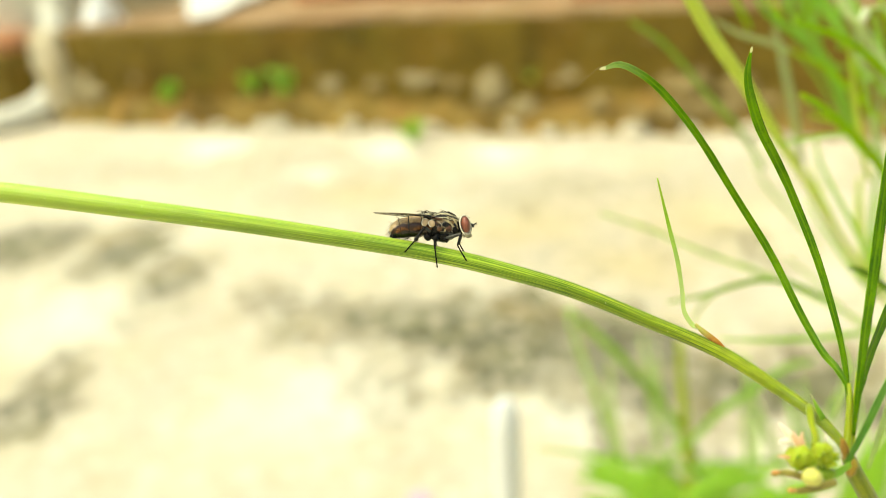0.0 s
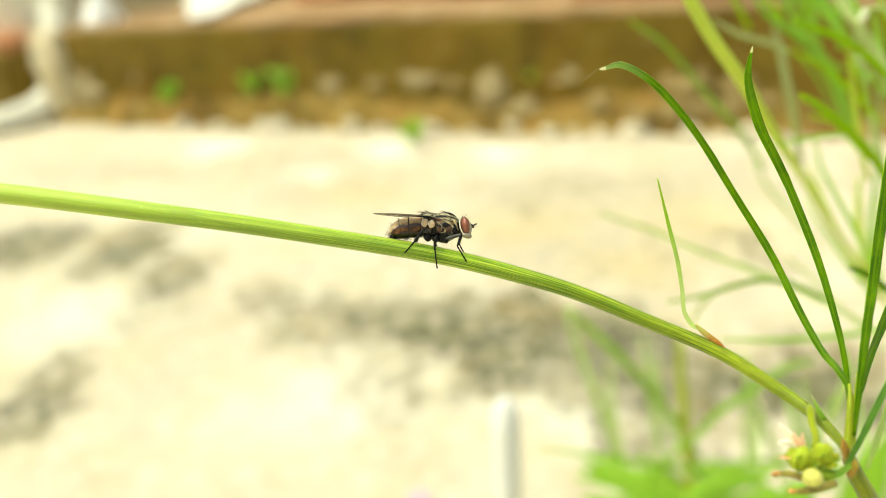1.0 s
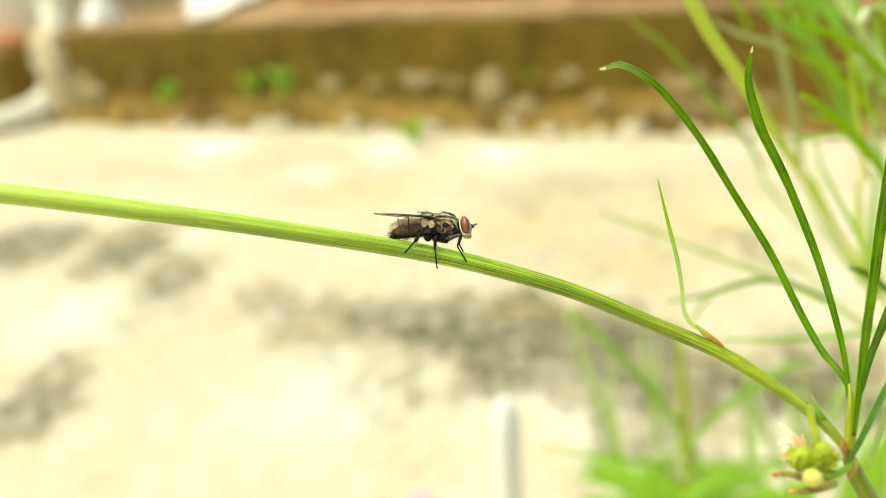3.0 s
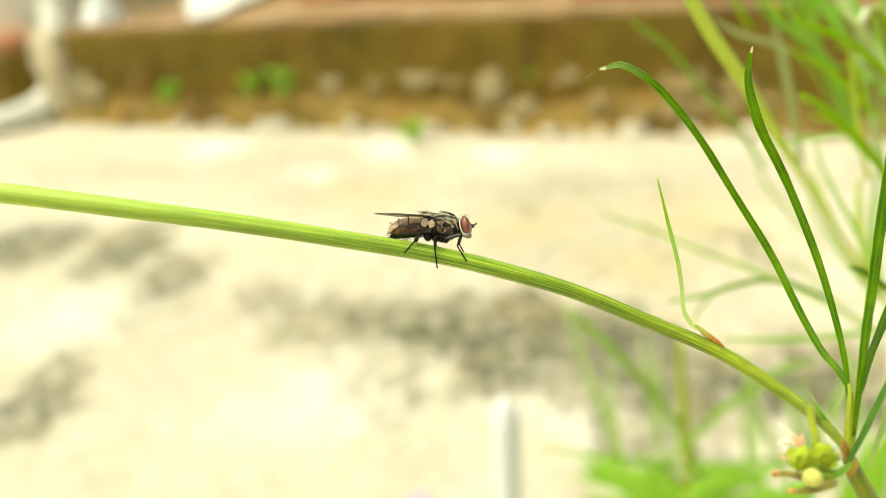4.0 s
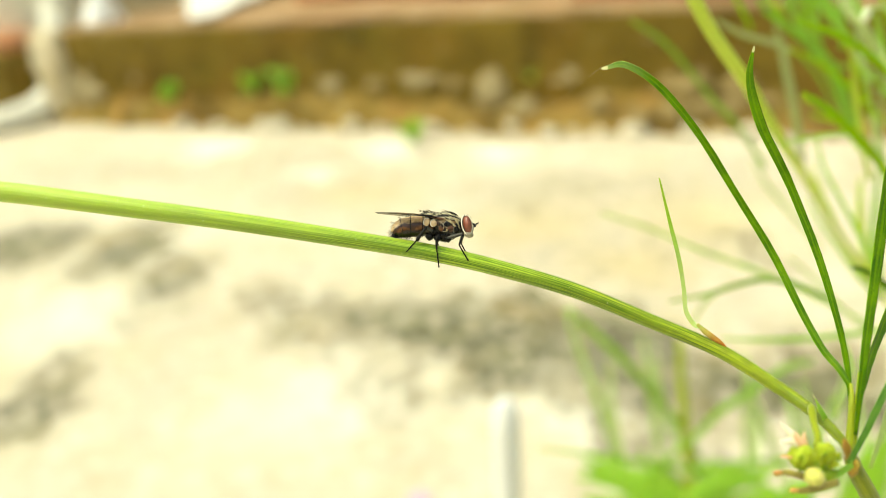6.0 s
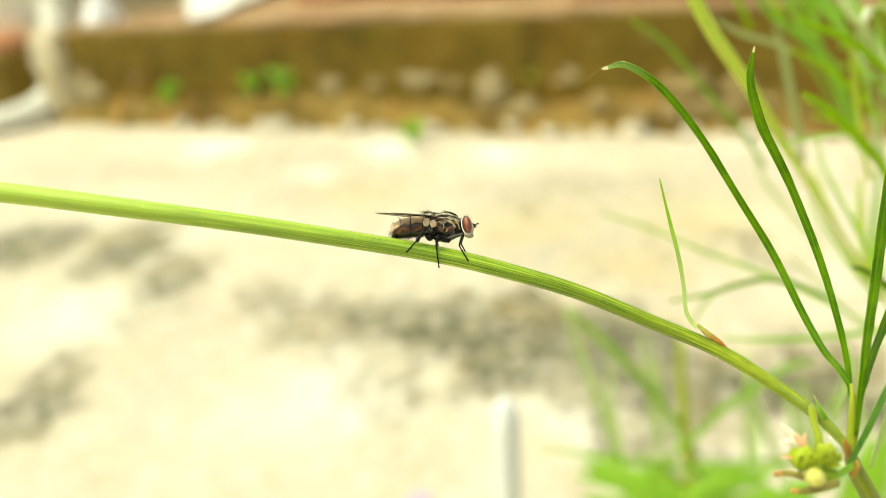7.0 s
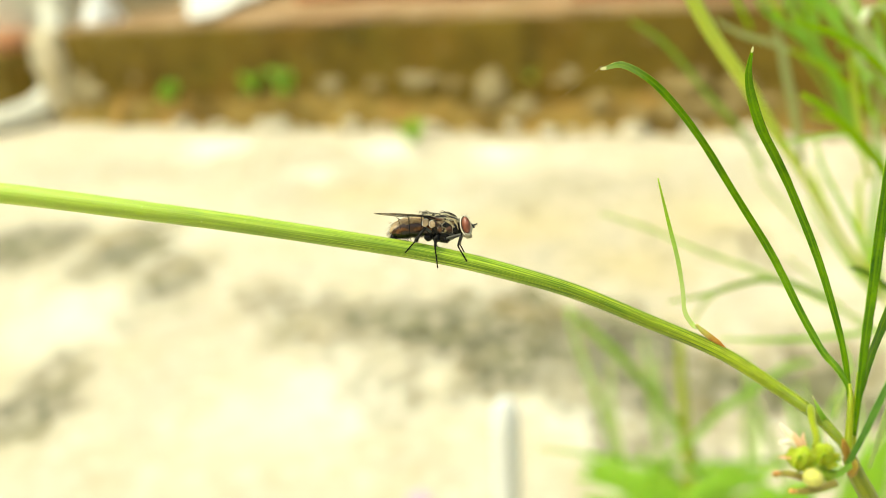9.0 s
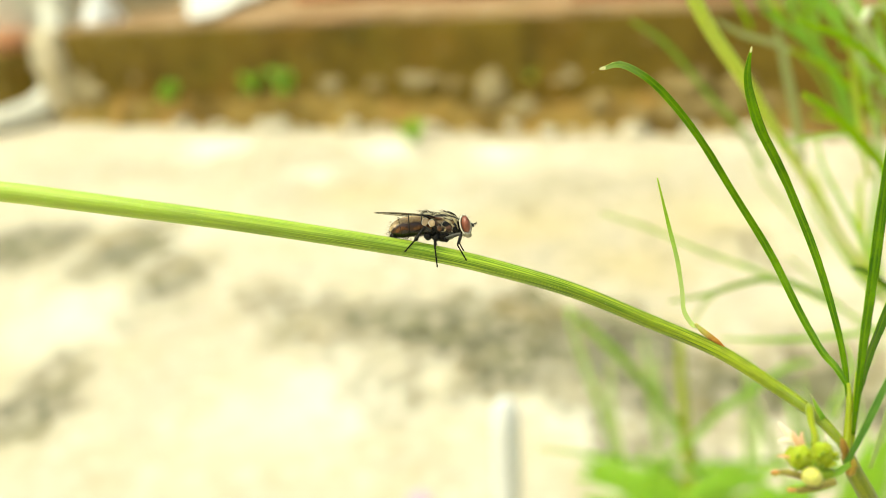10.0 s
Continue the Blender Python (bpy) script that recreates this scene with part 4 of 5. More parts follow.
back_leaf([(-9.7, 5.9, 210.6), (-12.7, 10.7, 220.8), (-13.3, 14.2, 228.4), (-12.3, 18.0, 236.5)], 1.24, LEAF_YELLOW)
back_leaf([(-15.3, -2.7, 215.8), (-16.5, 2.3, 226.5), (-15.5, 6.1, 234.7), (-13.9, 9.6, 242.3)], 0.91, LEAF_FAR)
back_leaf([(-49.5, -54.8, 246.0), (-54.0, -55.0, 249.6), (-57.5, -55.6, 252.2), (-60.1, -56.9, 253.5)], 0.48, LEAF)
back_leaf([(-22.8, -11.8, 220.0), (-28.3, -8.5, 227.1), (-31.5, -6.1, 232.3), (-34.2, -4.2, 236.4), (-36.2, -2.0, 240.9)], 0.49, LEAF_FAR)
back_leaf([(-25.3, -19.2, 216.0), (-31.3, -16.1, 219.6), (-36.3, -13.6, 222.1), (-41.4, -11.1, 224.5), (-47.3, -8.6, 226.9), (-54.4, -6.0, 229.5), (-62.3, -3.2, 232.6), (-70.3, -0.2, 236.1), (-79.7, 2.6, 239.1)], 0.63, LEAF_PALE)
back_leaf([(-44.6, -28.6, 231.4), (-50.6, -28.1, 234.8), (-56.8, -28.4, 236.5), (-62.5, -29.5, 236.4), (-68.1, -30.9, 235.8), (-75.7, -32.1, 235.5)], 0.54, LEAF_DULL)
back_leaf([(-51.7, -9.4, 225.1), (-57.3, -10.0, 223.9), (-60.9, -11.3, 221.1), (-63.1, -12.9, 217.6)], 0.49, LEAF_PALE)
back_leaf([(-27.8, -23.0, 219.6), (-35.2, -23.1, 219.4), (-44.3, -23.2, 219.2), (-53.4, -23.0, 219.7), (-60.8, -22.6, 220.4)], 0.59, LEAF_FAR)
back_leaf([(-12.6, 1.9, 202.0), (-20.3, 5.1, 208.8), (-26.6, 8.4, 215.9), (-32.0, 10.6, 220.7)], 0.55, LEAF_PALE)
back_leaf([(-1.7, 46.5, 203.1), (-9.4, 51.1, 213.0), (-15.6, 54.6, 220.4), (-20.3, 58.5, 228.9)], 0.77, LEAF_PALE)
back_leaf([(-33.7, -18.3, 277.1), (-35.5, -16.5, 281.0), (-37.4, -16.2, 281.5), (-38.8, -16.3, 281.2)], 0.44, LEAF_PALE)
back_leaf([(-62.6, -75.6, 251.2), (-64.5, -76, 247), (-65.5, -76.5, 242.5), (-66.5, -77.3, 237.3)], 0.5, LEAF_PALE)
back_leaf([(-64.9, -66.7, 236.3), (-63.1, -65.2, 239.6), (-62.1, -63.6, 243), (-63, -62.3, 245.8)], 0.43, LEAF_PALE)
# thinner leaves inside the tuft
rnd = random.Random(31)
for k in range(30):
    o = Vector(UPRIGHT[1 + k % 6]) + Vector((rnd.uniform(-6, 10), rnd.uniform(6, 36), rnd.uniform(-6, 6)))
    d = Vector((rnd.uniform(-0.75, 0.1), rnd.uniform(-0.1, 0.5), rnd.uniform(0.5, 1.0))).normalized() * rnd.uniform(14, 26)
    back_leaf([o, o + d * 0.35 + Vector((0.6, 0, 0)), o + d * 0.7, o + d + Vector((-rnd.uniform(0, 3), 0, -rnd.uniform(0, 2)))], rnd.uniform(0.4, 0.7), rnd.choice((LEAF_FAR, LEAF_FAR, LEAF_VIVID, LEAF_PALE)))
link("flower_bud", *ball((-39.4, -16.7, 280.4), (0.75, 0.6, 1.4), (0, 8, 0), 16, 10, 0.2, 1.0), WHITE_BUD, BACK, "whitish small bud")

LOW_BASE = (0.100, 0.270, 0.0)
LOW = thing("low_weed", LOW_BASE, "low bright green weed with grassy and broad leaves", "plant", "weeds behind the stem")
link("stem", *tube([(0, 0, -4), (-6, -6, 30)] + [(-9.8, -70.0, 68.6), (-11.3, -67.3, 89.4), (-11.7, -62.0, 108.1), (-12.9, -55.2, 130.0), (-13.4, -48.5, 151.4)], [2.48, 2.48, 2.33, 2.25, 2.17, 2.02, 1.40], 40, 12)[:2], SHOOT, LOW)
for pts, wid, mt in (
        ([(2.9, -57.8, 72.9), (-3.7, -53.5, 96.8), (-15.5, -59.7, 120.4), (-28.4, -62.6, 139.6), (-39.7, -63.8, 155.2), (-49.6, -62.1, 166.2), (-58.8, -60.9, 176.2)], [0.78, 0.93, 1.24, 1.40, 1.47, 1.40, 0.54], LEAF_BRIGHT),
        ([(-37.4, -95.0, 125.2), (-31.0, -95.6, 138.5), (-23.7, -95.6, 145.9), (-17.5, -95.3, 154.0), (-7.6, -95.2, 161.6), (3.5, -92.5, 167.2), (12.5, -92.1, 168.2)], [0.62, 0.93, 1.08, 1.24, 1.24, 1.16, 0.62], LEAF_FAR),
        ([(-29.3, -118.1, 148.9), (-36.5, -118.7, 155.1), (-51.6, -119.8, 160.0), (-64.4, -119.8, 163.6), (-77.8, -120.0, 167.0)], [0.62, 0.85, 0.85, 0.70, 0.23], LEAF_FAR)):
    leaf(LOW, pts, wid, mt, flat=0.2, n=24)
for pts, wid in (
        ([(-4.2, -55.9, 62.1), (-21.9, -52.7, 76.6), (-35.8, -50.4, 85.2), (-51.6, -48.2, 93.5)], [2.33, 4.65, 4.34, 0.62]),
        ([(-5.5, -44.5, 50.1), (-17.5, -40.0, 67.0), (-27.3, -37.5, 76.0), (-39.2, -34.9, 85.3)], [1.55, 3.41, 3.10, 0.46]),
        ([(-12.6, -55.6, 62.7), (-4.4, -53.8, 74.3), (7.3, -53.0, 79.6), (24.6, -53.2, 82.8)], [2.33, 5.27, 4.96, 0.62]),
        ([(-0.5, -38.9, 43.6), (10.0, -34.9, 59.8), (20.3, -33.0, 67.5), (30.8, -30.7, 72.3)], [1.55, 3.10, 3.10, 0.46]),
        ([(2.0, -52.4, 47.7), (-4.1, -48.4, 63.9), (-7.5, -46.0, 72.5), (-11.7, -42.2, 80.7)], [2.33, 5.27, 4.65, 0.62]),
        ([(-3.4, -58.0, 57.7), (13.9, -59.7, 68.9), (26.9, -60.4, 74.5), (43.4, -59.5, 76.5)], [3.10, 6.51, 6.20, 2.33]),
        ([(7.1, -70.7, 67.3), (24.9, -67.9, 80.7), (31.4, -66.2, 88.0), (38.9, -65.4, 93.2)], [1.55, 4.03, 3.72, 0.62]),
        ([(36.2, -73.6, 61.0), (51.7, -68.8, 78.8), (63.4, -62.8, 95.2), (73.1, -57.2, 110.7)], [1.55, 4.96, 4.65, 0.62]),
        ([(48.5, -62.8, 47.5), (74.8, -55.9, 69.5), (86.6, -52.5, 80.5), (98.2, -49.1, 91.5)], [1.55, 5.27, 5.27, 0.78]),
        ([(57.6, -46.3, 27.7), (73.8, -37.2, 54.6), (80.1, -33.3, 66.9), (86.3, -28.0, 78.0)], [1.55, 3.41, 3.41, 0.46]),
        ([(-5.0, -60.0, 53.5), (-25.9, -59.4, 69.7), (-37.5, -57.7, 77.0), (-51.3, -56.3, 83.5)], [2.33, 5.89, 5.27, 0.62])):
    leaf(LOW, pts, wid, LEAF_BRIGHT if wid[1] > 4.4 else LEAF_FAR, name="broad_leaf", flat=0.06, fold=0.12, n=24, facing=(0.1, -0.6, 1.0))
for pts, wid in (
        ([(-15.8, -75.8, 93.1), (-28.2, -69.3, 99.6), (-39.7, -62.8, 102.5), (-50.6, -56.9, 104.2)], [1.15, 2.50, 2.50, 0.38]),
        ([(-16.9, -78.4, 94.6), (-21.7, -72.8, 99.4), (-27.9, -67.9, 102.5), (-32.3, -63.7, 104.4)], [1.15, 2.31, 2.11, 0.38]),
        ([(-18.6, -79.7, 103.0), (-7.6, -76.3, 106.7), (5.1, -74.1, 103.9), (18.7, -73.9, 96.8)], [1.15, 2.88, 2.69, 0.38]),
        ([(-16.5, -72.7, 107.0), (-7.2, -69.3, 106.9), (4.6, -67.4, 103.5), (14.5, -66.3, 98.5)], [0.77, 1.54, 1.44, 0.29]),
        ([(-13.9, -71.4, 87.1), (-20.3, -67.0, 96.5), (-26.3, -63.5, 103.9), (-30.1, -60.6, 110.2)], [0.9, 1.9, 1.9, 0.3]),
        ([(-14.7, -74.2, 92.9), (-7.8, -69.6, 102.8), (-2.4, -66.5, 109.4)], [0.8, 1.7, 0.3]),
        ([(-18.6, -77.2, 93.5), (-35.0, -73.7, 101.1), (-47.4, -71.4, 105.9), (-57.9, -70.7, 107.4)], [0.9, 1.9, 1.9, 0.3]),
        ([(-12.2, -72.0, 90.4), (4.7, -69.5, 95.7), (16.4, -67.7, 99.6), (25.6, -65.3, 104.9)], [0.9, 1.8, 1.8, 0.3]),
        ([(-13.9, -78.8, 94.7), (5.4, -77.3, 98.1), (22.4, -77.1, 98.4)], [0.9, 1.8, 0.3]),
        ([(-21.0, -80.5, 95.8), (-39.4, -78.1, 101.0), (-51.8, -76.8, 103.8)], [0.8, 1.6, 0.3])):
    leaf(LOW, pts, wid, LEAF_BRIGHT, name="broad_leaf", flat=0.06, fold=0.12, n=24, facing=(0.1, -0.6, 1.0))

GRASS_BASE = (0.12, 0.315, 0.0)
GRASS = thing("grass_tuft", GRASS_BASE, "tuft of pale green grass blades on the ground", "grass", "weeds behind the stem")
for pts, wid, mt in (
        ([(-24, -4, -3)] + [(-36.4, -61.2, 21.4), (-39.7, -54.4, 44.8), (-47.5, -43.1, 74.9), (-55.8, -31.0, 100.8), (-62.0, -20.2, 124.0)], [1.71, 1.95, 2.20, 2.20, 1.95, 0.98], LEAF_PALE),
        ([(-16, 4, -3)] + [(-21.1, -74.3, 22.3), (-24.4, -69.5, 47.0), (-25.8, -60.4, 66.5), (-27.4, -49.0, 91.0), (-29.4, -37.0, 116.8)], [1.71, 1.95, 2.07, 2.07, 1.83, 0.85], LEAF_PALE),
        ([(-10, 0, -3)] + [(17.0, -75.6, 19.5), (15.8, -66.4, 53.8), (16.6, -55.0, 78.1), (19.8, -44.9, 99.7)], [1.71, 1.95, 1.95, 1.83, 0.85], LEAF_PALE),
        ([(-6, 2, -3)] + [(33.0, -85.0, 28.2), (23.1, -71.6, 71.4), (12.4, -65.3, 99.3), (9.0, -56.6, 118.0)], [1.59, 1.83, 1.83, 1.71, 0.85], LEAF_PALE),
        ([(-20, -2, -3)] + [(-35.9, -87.1, 23.7), (-44.8, -75.9, 62.2), (-48.3, -60.6, 89.1), (-47.2, -46.6, 110.5)], [1.59, 1.83, 1.83, 1.71, 0.85], LEAF_PALE),
        ([(2, 2, -3)] + [(44, -75.8, 68.1), (39.3, -83.3, 60.6), (28.4, -77.1, 88.5), (24.9, -68.6, 106.6)], [1.59, 1.83, 1.83, 1.71, 0.85], LEAF_FAR),
        ([(2, -20, -3)] + [(6.8, -98.0, 55.6), (12.6, -79.6, 66.5), (18.8, -59.5, 81.4), (23.1, -38.4, 98.2)], [1.08, 1.20, 1.26, 1.20, 0.48], LEAF_FAR),
        ([(11, -20, -3)] + [(37.1, -99.0, 53.4), (47.7, -78.7, 68.6), (58.3, -58.6, 83.3), (70.5, -40.0, 94.7)], [1.17, 1.30, 1.37, 1.30, 0.52], LEAF_PALE),
        ([(15, -18, -3)] + [(50.1, -91.0, 46.9), (46.7, -68.7, 66.4), (48.5, -51.3, 75.2), (52.5, -34.8, 82.1)], [1.17, 1.30, 1.37, 1.30, 0.52], LEAF_FAR),
        ([(7, -18, -3)] + [(24.8, -91.2, 46.4), (43.8, -67.5, 68.9), (65.6, -47.3, 83.9), (94.4, -27.7, 97.5)], [1.26, 1.40, 1.47, 1.40, 0.56], LEAF_FAR),
        ([(14, -21, -3)] + [(46.0, -106.7, 60.6), (56.0, -87.8, 72.7), (61.1, -68.9, 84.7), (66.9, -53.9, 88.6)], [1.08, 1.20, 1.26, 1.20, 0.48], LEAF_FAR),
        ([(-3, -18, -3)] + [(-10.4, -90.0, 49.0), (-15.5, -68.8, 66.1), (-19.2, -49.0, 80.2), (-21.9, -28.5, 95.7)], [0.81, 0.90, 0.95, 0.90, 0.36], LEAF_FAR),
        ([(-8, -16, -3)] + [(-25.0, -82.1, 42.2), (-24.4, -60.7, 59.8), (-19.6, -37.3, 81.5), (-15.8, -15.4, 100.1)], [0.72, 0.80, 0.84, 0.80, 0.32], LEAF_PALE)):
    leaf(GRASS, pts, wid, mt, name="blade", flat=0.2, n=24)


# ---- the fly ----
FLY_REST = pose(-0.00074, 0.05950, 0.27238, -25.07, 4.17, -1.95)
FLY = thing("fly", FLY_REST, "dark bristly fly with red-brown eyes standing on the stem", "fly")


def fly_part(name, mesh, material, parent=None, label=""):
    return link(name, mesh[0], mesh[1], material, parent or FLY, label, mesh[2] if len(mesh) > 2 else None)


def on_ball(c, r, turn, count, seed, test):
    rnd, out = random.Random(seed), []
    m = Euler([radians(a) for a in turn]).to_matrix()
    while len(out) < count:
        d = Vector((rnd.gauss(0, 1), rnd.gauss(0, 1), rnd.gauss(0, 1))).normalized()
        q = m @ Vector((d.x * r[0], d.y * r[1], d.z * r[2]))
        n = m @ Vector((d.x / r[0], d.y / r[1], d.z / r[2]))
        if test(n.normalized()):
            out.append((Vector(c) + q, n))
    return out


# thorax: an arched back, and plates on the sides
TC, TR, TT = (0.92, 0, 2.12), (1.72, 1.15, 1.22), (0, 11, 0)


def side_place(x, z, s, out=0.0):
    """The place on the thorax's side at that length and height."""
    q = Euler([radians(a) for a in TT]).to_matrix().inverted() @ Vector((x - TC[0], 0, z - TC[2]))
    k = max(0.05, 1 - (q.x / TR[0]) ** 2 - (q.z / TR[2]) ** 2)
    return (x, s * (TR[1] * math.sqrt(k) + out), z)


thorax = fly_part("thorax", ball(TC, TR, TT, 48, 36, 0.07, 2.0), FLY_THORAX, label="dark thorax with pale golden stripes")
fly_part("scutellum", ball((-0.72, 0, 2.98), (0.62, 0.72, 0.36), (0, -6, 0), 28, 20, 0.08, 1.0), FLY_THORAX, thorax)
fly_part("underside", ball((0.69, 0, 1.12), (1.1, 0.85, 0.55), (0, 8, 0), 24, 16, 0.3, 5.0), FLY_BLACK, thorax)
fly_part("waist", ball((-0.55, 0, 1.62), (0.62, 0.8, 0.75), (0, 0, 0), 24, 16, 0.2, 3.0), FLY_BLACK, thorax)
fly_part("neck", ball((2.3, 0, 2.02), (0.42, 0.62, 0.72), (0, -8, 0), 20, 14, 0.2, 3.0), FLY_BLACK, thorax)
PLATES = ((1.20, 2.42, 0.36, 0.13, 28, FLY_GOLD), (1.86, 2.44, 0.16, 0.26, -20, FLY_GOLD), (1.62, 2.05, 0.20, 0.10, 40, FLY_GOLD), (0.62, 2.66, 0.30, 0.10, 12, FLY_GOLD),
          (1.28, 1.78, 0.33, 0.27, 18, FLY_RUST), (0.46, 1.86, 0.26, 0.36, 10, FLY_RUST), (0.80, 2.12, 0.22, 0.20, -15, FLY_BLACK), (1.78, 1.72, 0.26, 0.32, 0, FLY_BLACK),
          (0.50, 1.14, 0.36, 0.34, 8, FLY_GREY), (1.02, 1.22, 0.30, 0.26, -10, FLY_BLACK), (1.52, 1.30, 0.32, 0.24, 15, FLY_GREY), (-0.12, 1.52, 0.36, 0.32, -15, FLY_BLACK), (0.10, 2.24, 0.2, 0.22, 0, FLY_RUST),
          (1.98, 2.20, 0.07, 0.22, -30, FLY_GOLD), (2.08, 1.90, 0.06, 0.18, -25, FLY_GOLD), (1.72, 2.70, 0.20, 0.06, 30, FLY_GOLD), (1.30, 2.86, 0.26, 0.05, 20, FLY_GOLD), (0.92, 1.62, 0.10, 0.16, 20, FLY_GOLD), (1.66, 1.52, 0.16, 0.06, -30, FLY_FACE))
for s in (-1, 1):
    for k, (x, z, a, b, lean, mt) in enumerate(PLATES):
        fly_part("side_plate", ball(side_place(x, z, s, -0.02), (a, 0.10, b), (0, lean, 0), 20, 14, 0.45, 2.0 + k), mt, thorax, "golden dusted plate" if mt is FLY_GOLD else "")
    for pts in ([(0.20, 2.52), (0.48, 2.26), (0.72, 1.98), (0.98, 1.82)], [(0.95, 2.50), (0.72, 2.30), (0.60, 2.05), (0.66, 1.72)], [(1.55, 2.30), (1.60, 2.0), (1.58, 1.66), (1.50, 1.48)], [(0.16, 1.98), (0.30, 1.66), (0.62, 1.48), (0.98, 1.50)]):
        fly_part("suture", tube([side_place(x, z, s, 0.07) for x, z in pts], [0.012, 0.026, 0.022, 0.010], 12, 6), FLY_FACE, thorax, "thin pale seam")
fly_part("bristles", hairs(on_ball(TC, TR, TT, 120, 5, lambda n: n.z > 0.25 and abs(n.y) < 0.92), 0.50, (-1.6, 0, 0.05), 0.026, 7), FLY_BLACK, thorax, "black bristles leaning back")
fly_part("bristles", hairs(on_ball((-0.72, 0, 2.98), (0.62, 0.72, 0.36), (0, -6, 0), 26, 15, lambda n: n.z > 0.0 and n.x < 0.5), 0.52, (-1.7, 0, 0.0), 0.024, 17), FLY_BLACK, thorax, "black bristles leaning back")
fly_part("bristles", hairs(on_ball(TC, TR, TT, 90, 8, lambda n: abs(n.y) > 0.4 and n.z < 0.4), 0.3, (-0.5, 0, -0.3), 0.013, 9), FLY_BLACK, thorax)

# abdomen in overlapping rings
RINGS = [(-0.40, 0, 1.95), (-1.30, 0, 2.00), (-2.45, -0.06, 1.95), (-3.30, -0.16, 1.78), (-3.82, -0.26, 1.54), (-4.08, -0.32, 1.34)]
GIRTH = [0.80, 0.94, 0.98, 0.90, 0.68, 0.36]
for k in range(5):
    a, b = Vector(RINGS[k]), Vector(RINGS[k + 1])
    lap = (b - a) * 0.10
    seg = tube([a - lap, a * 0.6 + b * 0.4, b + lap], [GIRTH[k] * 0.96, (GIRTH[k] * 0.55 + GIRTH[k + 1] * 0.45) * 1.035, GIRTH[k + 1] * 1.01], 12, 36, 1.08, facing=(0, -1, 0))
    ab = fly_part("abdomen_ring", seg, FLY_ABDOMEN)
    if k < 4:
        fly_part("dark_margin", tube([b - lap * 0.1, b + lap * 0.35, b + lap * 0.9], [GIRTH[k + 1] * 1.012, GIRTH[k + 1] * 1.035, GIRTH[k + 1] * 0.99], 5, 36, 1.08, facing=(0, -1, 0)), FLY_BLACK, ab, "thin dark rear edge")
        ring = []
        for j in range(34):
            an = 2 * math.pi * j / 34
            nn = Vector((-0.3, math.cos(an), math.sin(an)))
            ring.append((b + Vector((0, math.cos(an) * GIRTH[k + 1], math.sin(an) * GIRTH[k + 1] * 1.05)), nn))
        fly_part("bristles", hairs(ring, 0.20 + 0.09 * k, (-1.5, 0, 0), 0.013, k), FLY_BLACK, ab)
tail = fly_part("tail", ball((-3.86, -0.2, 1.10), (0.34, 0.42, 0.50), (0, 30, 0), 20, 14, 0.4, 3.0), FLY_BLACK)
fly_part("bristles", hairs(on_ball((-3.82, 0, 1.44), (0.5, 0.55, 0.62), (0, 20, 0), 70, 3, lambda n: n.x < 0.2), 0.46, (-0.6, 0, 0.1), 0.012, 4), FLY_BLACK, tail)
fly_part("bristles", hairs(on_ball((-2.7, 0, 1.68), (1.5, 0.95, 0.9), (0, 8, 0), 120, 6, lambda n: n.z < -0.3), 0.32, (-0.3, 0, -0.2), 0.012, 4), FLY_BLACK, tail)

# head
HC = (2.80, 0, 2.04)
head = fly_part("head", ball(HC, (0.50, 1.08, 0.92), (0, -8, 0), 28, 20), FLY_GREY)
for s in (-1, 1):
    fly_part("eye", ball((HC[0] + 0.05, s * 0.62, HC[2] + 0.10), (0.42, 0.62, 0.82), (0, -9, -8 * s), 32, 24), FLY_EYE, head, "large red-brown eye")
    rim, thick = [], []
    for j in range(25):
        an = 2 * math.pi * j / 24
        rim.append((HC[0] + 0.02 + 0.49 * math.cos(an) - 0.13 * math.sin(an), s * 0.84, HC[2] + 0.08 + 0.93 * math.sin(an)))
        thick.append(0.040 - 0.022 * math.cos(an) if math.sin(an) < 0.8 else 0.022)
    fly_part("eye_rim", tube(rim, thick, 60, 8, facing=(0, 1, 0.01)), FLY_RIM, head, "silvery white eye rim")
    fly_part("antenna", tube([(HC[0] + 0.52, 0.16 * s, HC[2] + 0.22), (HC[0] + 0.74, 0.17 * s, HC[2] + 0.10), (HC[0] + 0.82, 0.18 * s, HC[2] - 0.12)], [0.07, 0.12, 0.08], 10, 10), FLY_GREY, head)
    shaft = [(HC[0] + 0.76, 0.17 * s, HC[2] + 0.12), (HC[0] + 0.94, 0.22 * s, HC[2] + 0.24), (HC[0] + 1.12, 0.26 * s, HC[2] + 0.30)]
    plume = [(Vector(shaft[0]).lerp(Vector(shaft[2]), 0.2 + 0.09 * k), Vector((-0.3, 0.2 * s, 1 if k % 2 else -1))) for k in range(9)]
    fly_part("antenna_bristle", joined(tube(shaft, [0.03, 0.03, 0.012], 6, 5)[:2], hairs(plume, 0.16, (0.8, 0, 0), 0.010, 5)), FLY_BLACK, head, "feathered bristle")
    fly_part("cheek", ball((HC[0] + 0.14, s * 0.5, HC[2] - 0.74), (0.40, 0.42, 0.30), None, 20, 14, 0.15, 2.0), FLY_FACE, head)
    back = [((HC[0] - 0.46 - 0.05 * math.sin(k * 1.9), s * 0.7, HC[2] - 0.6 + 0.14 * k), (-0.6, s * 0.5, 0.15)) for k in range(10)]
    fly_part("bristles", hairs(back, 0.26, (-0.4, 0, 0.3), 0.014, 6), FLY_BLACK, head)
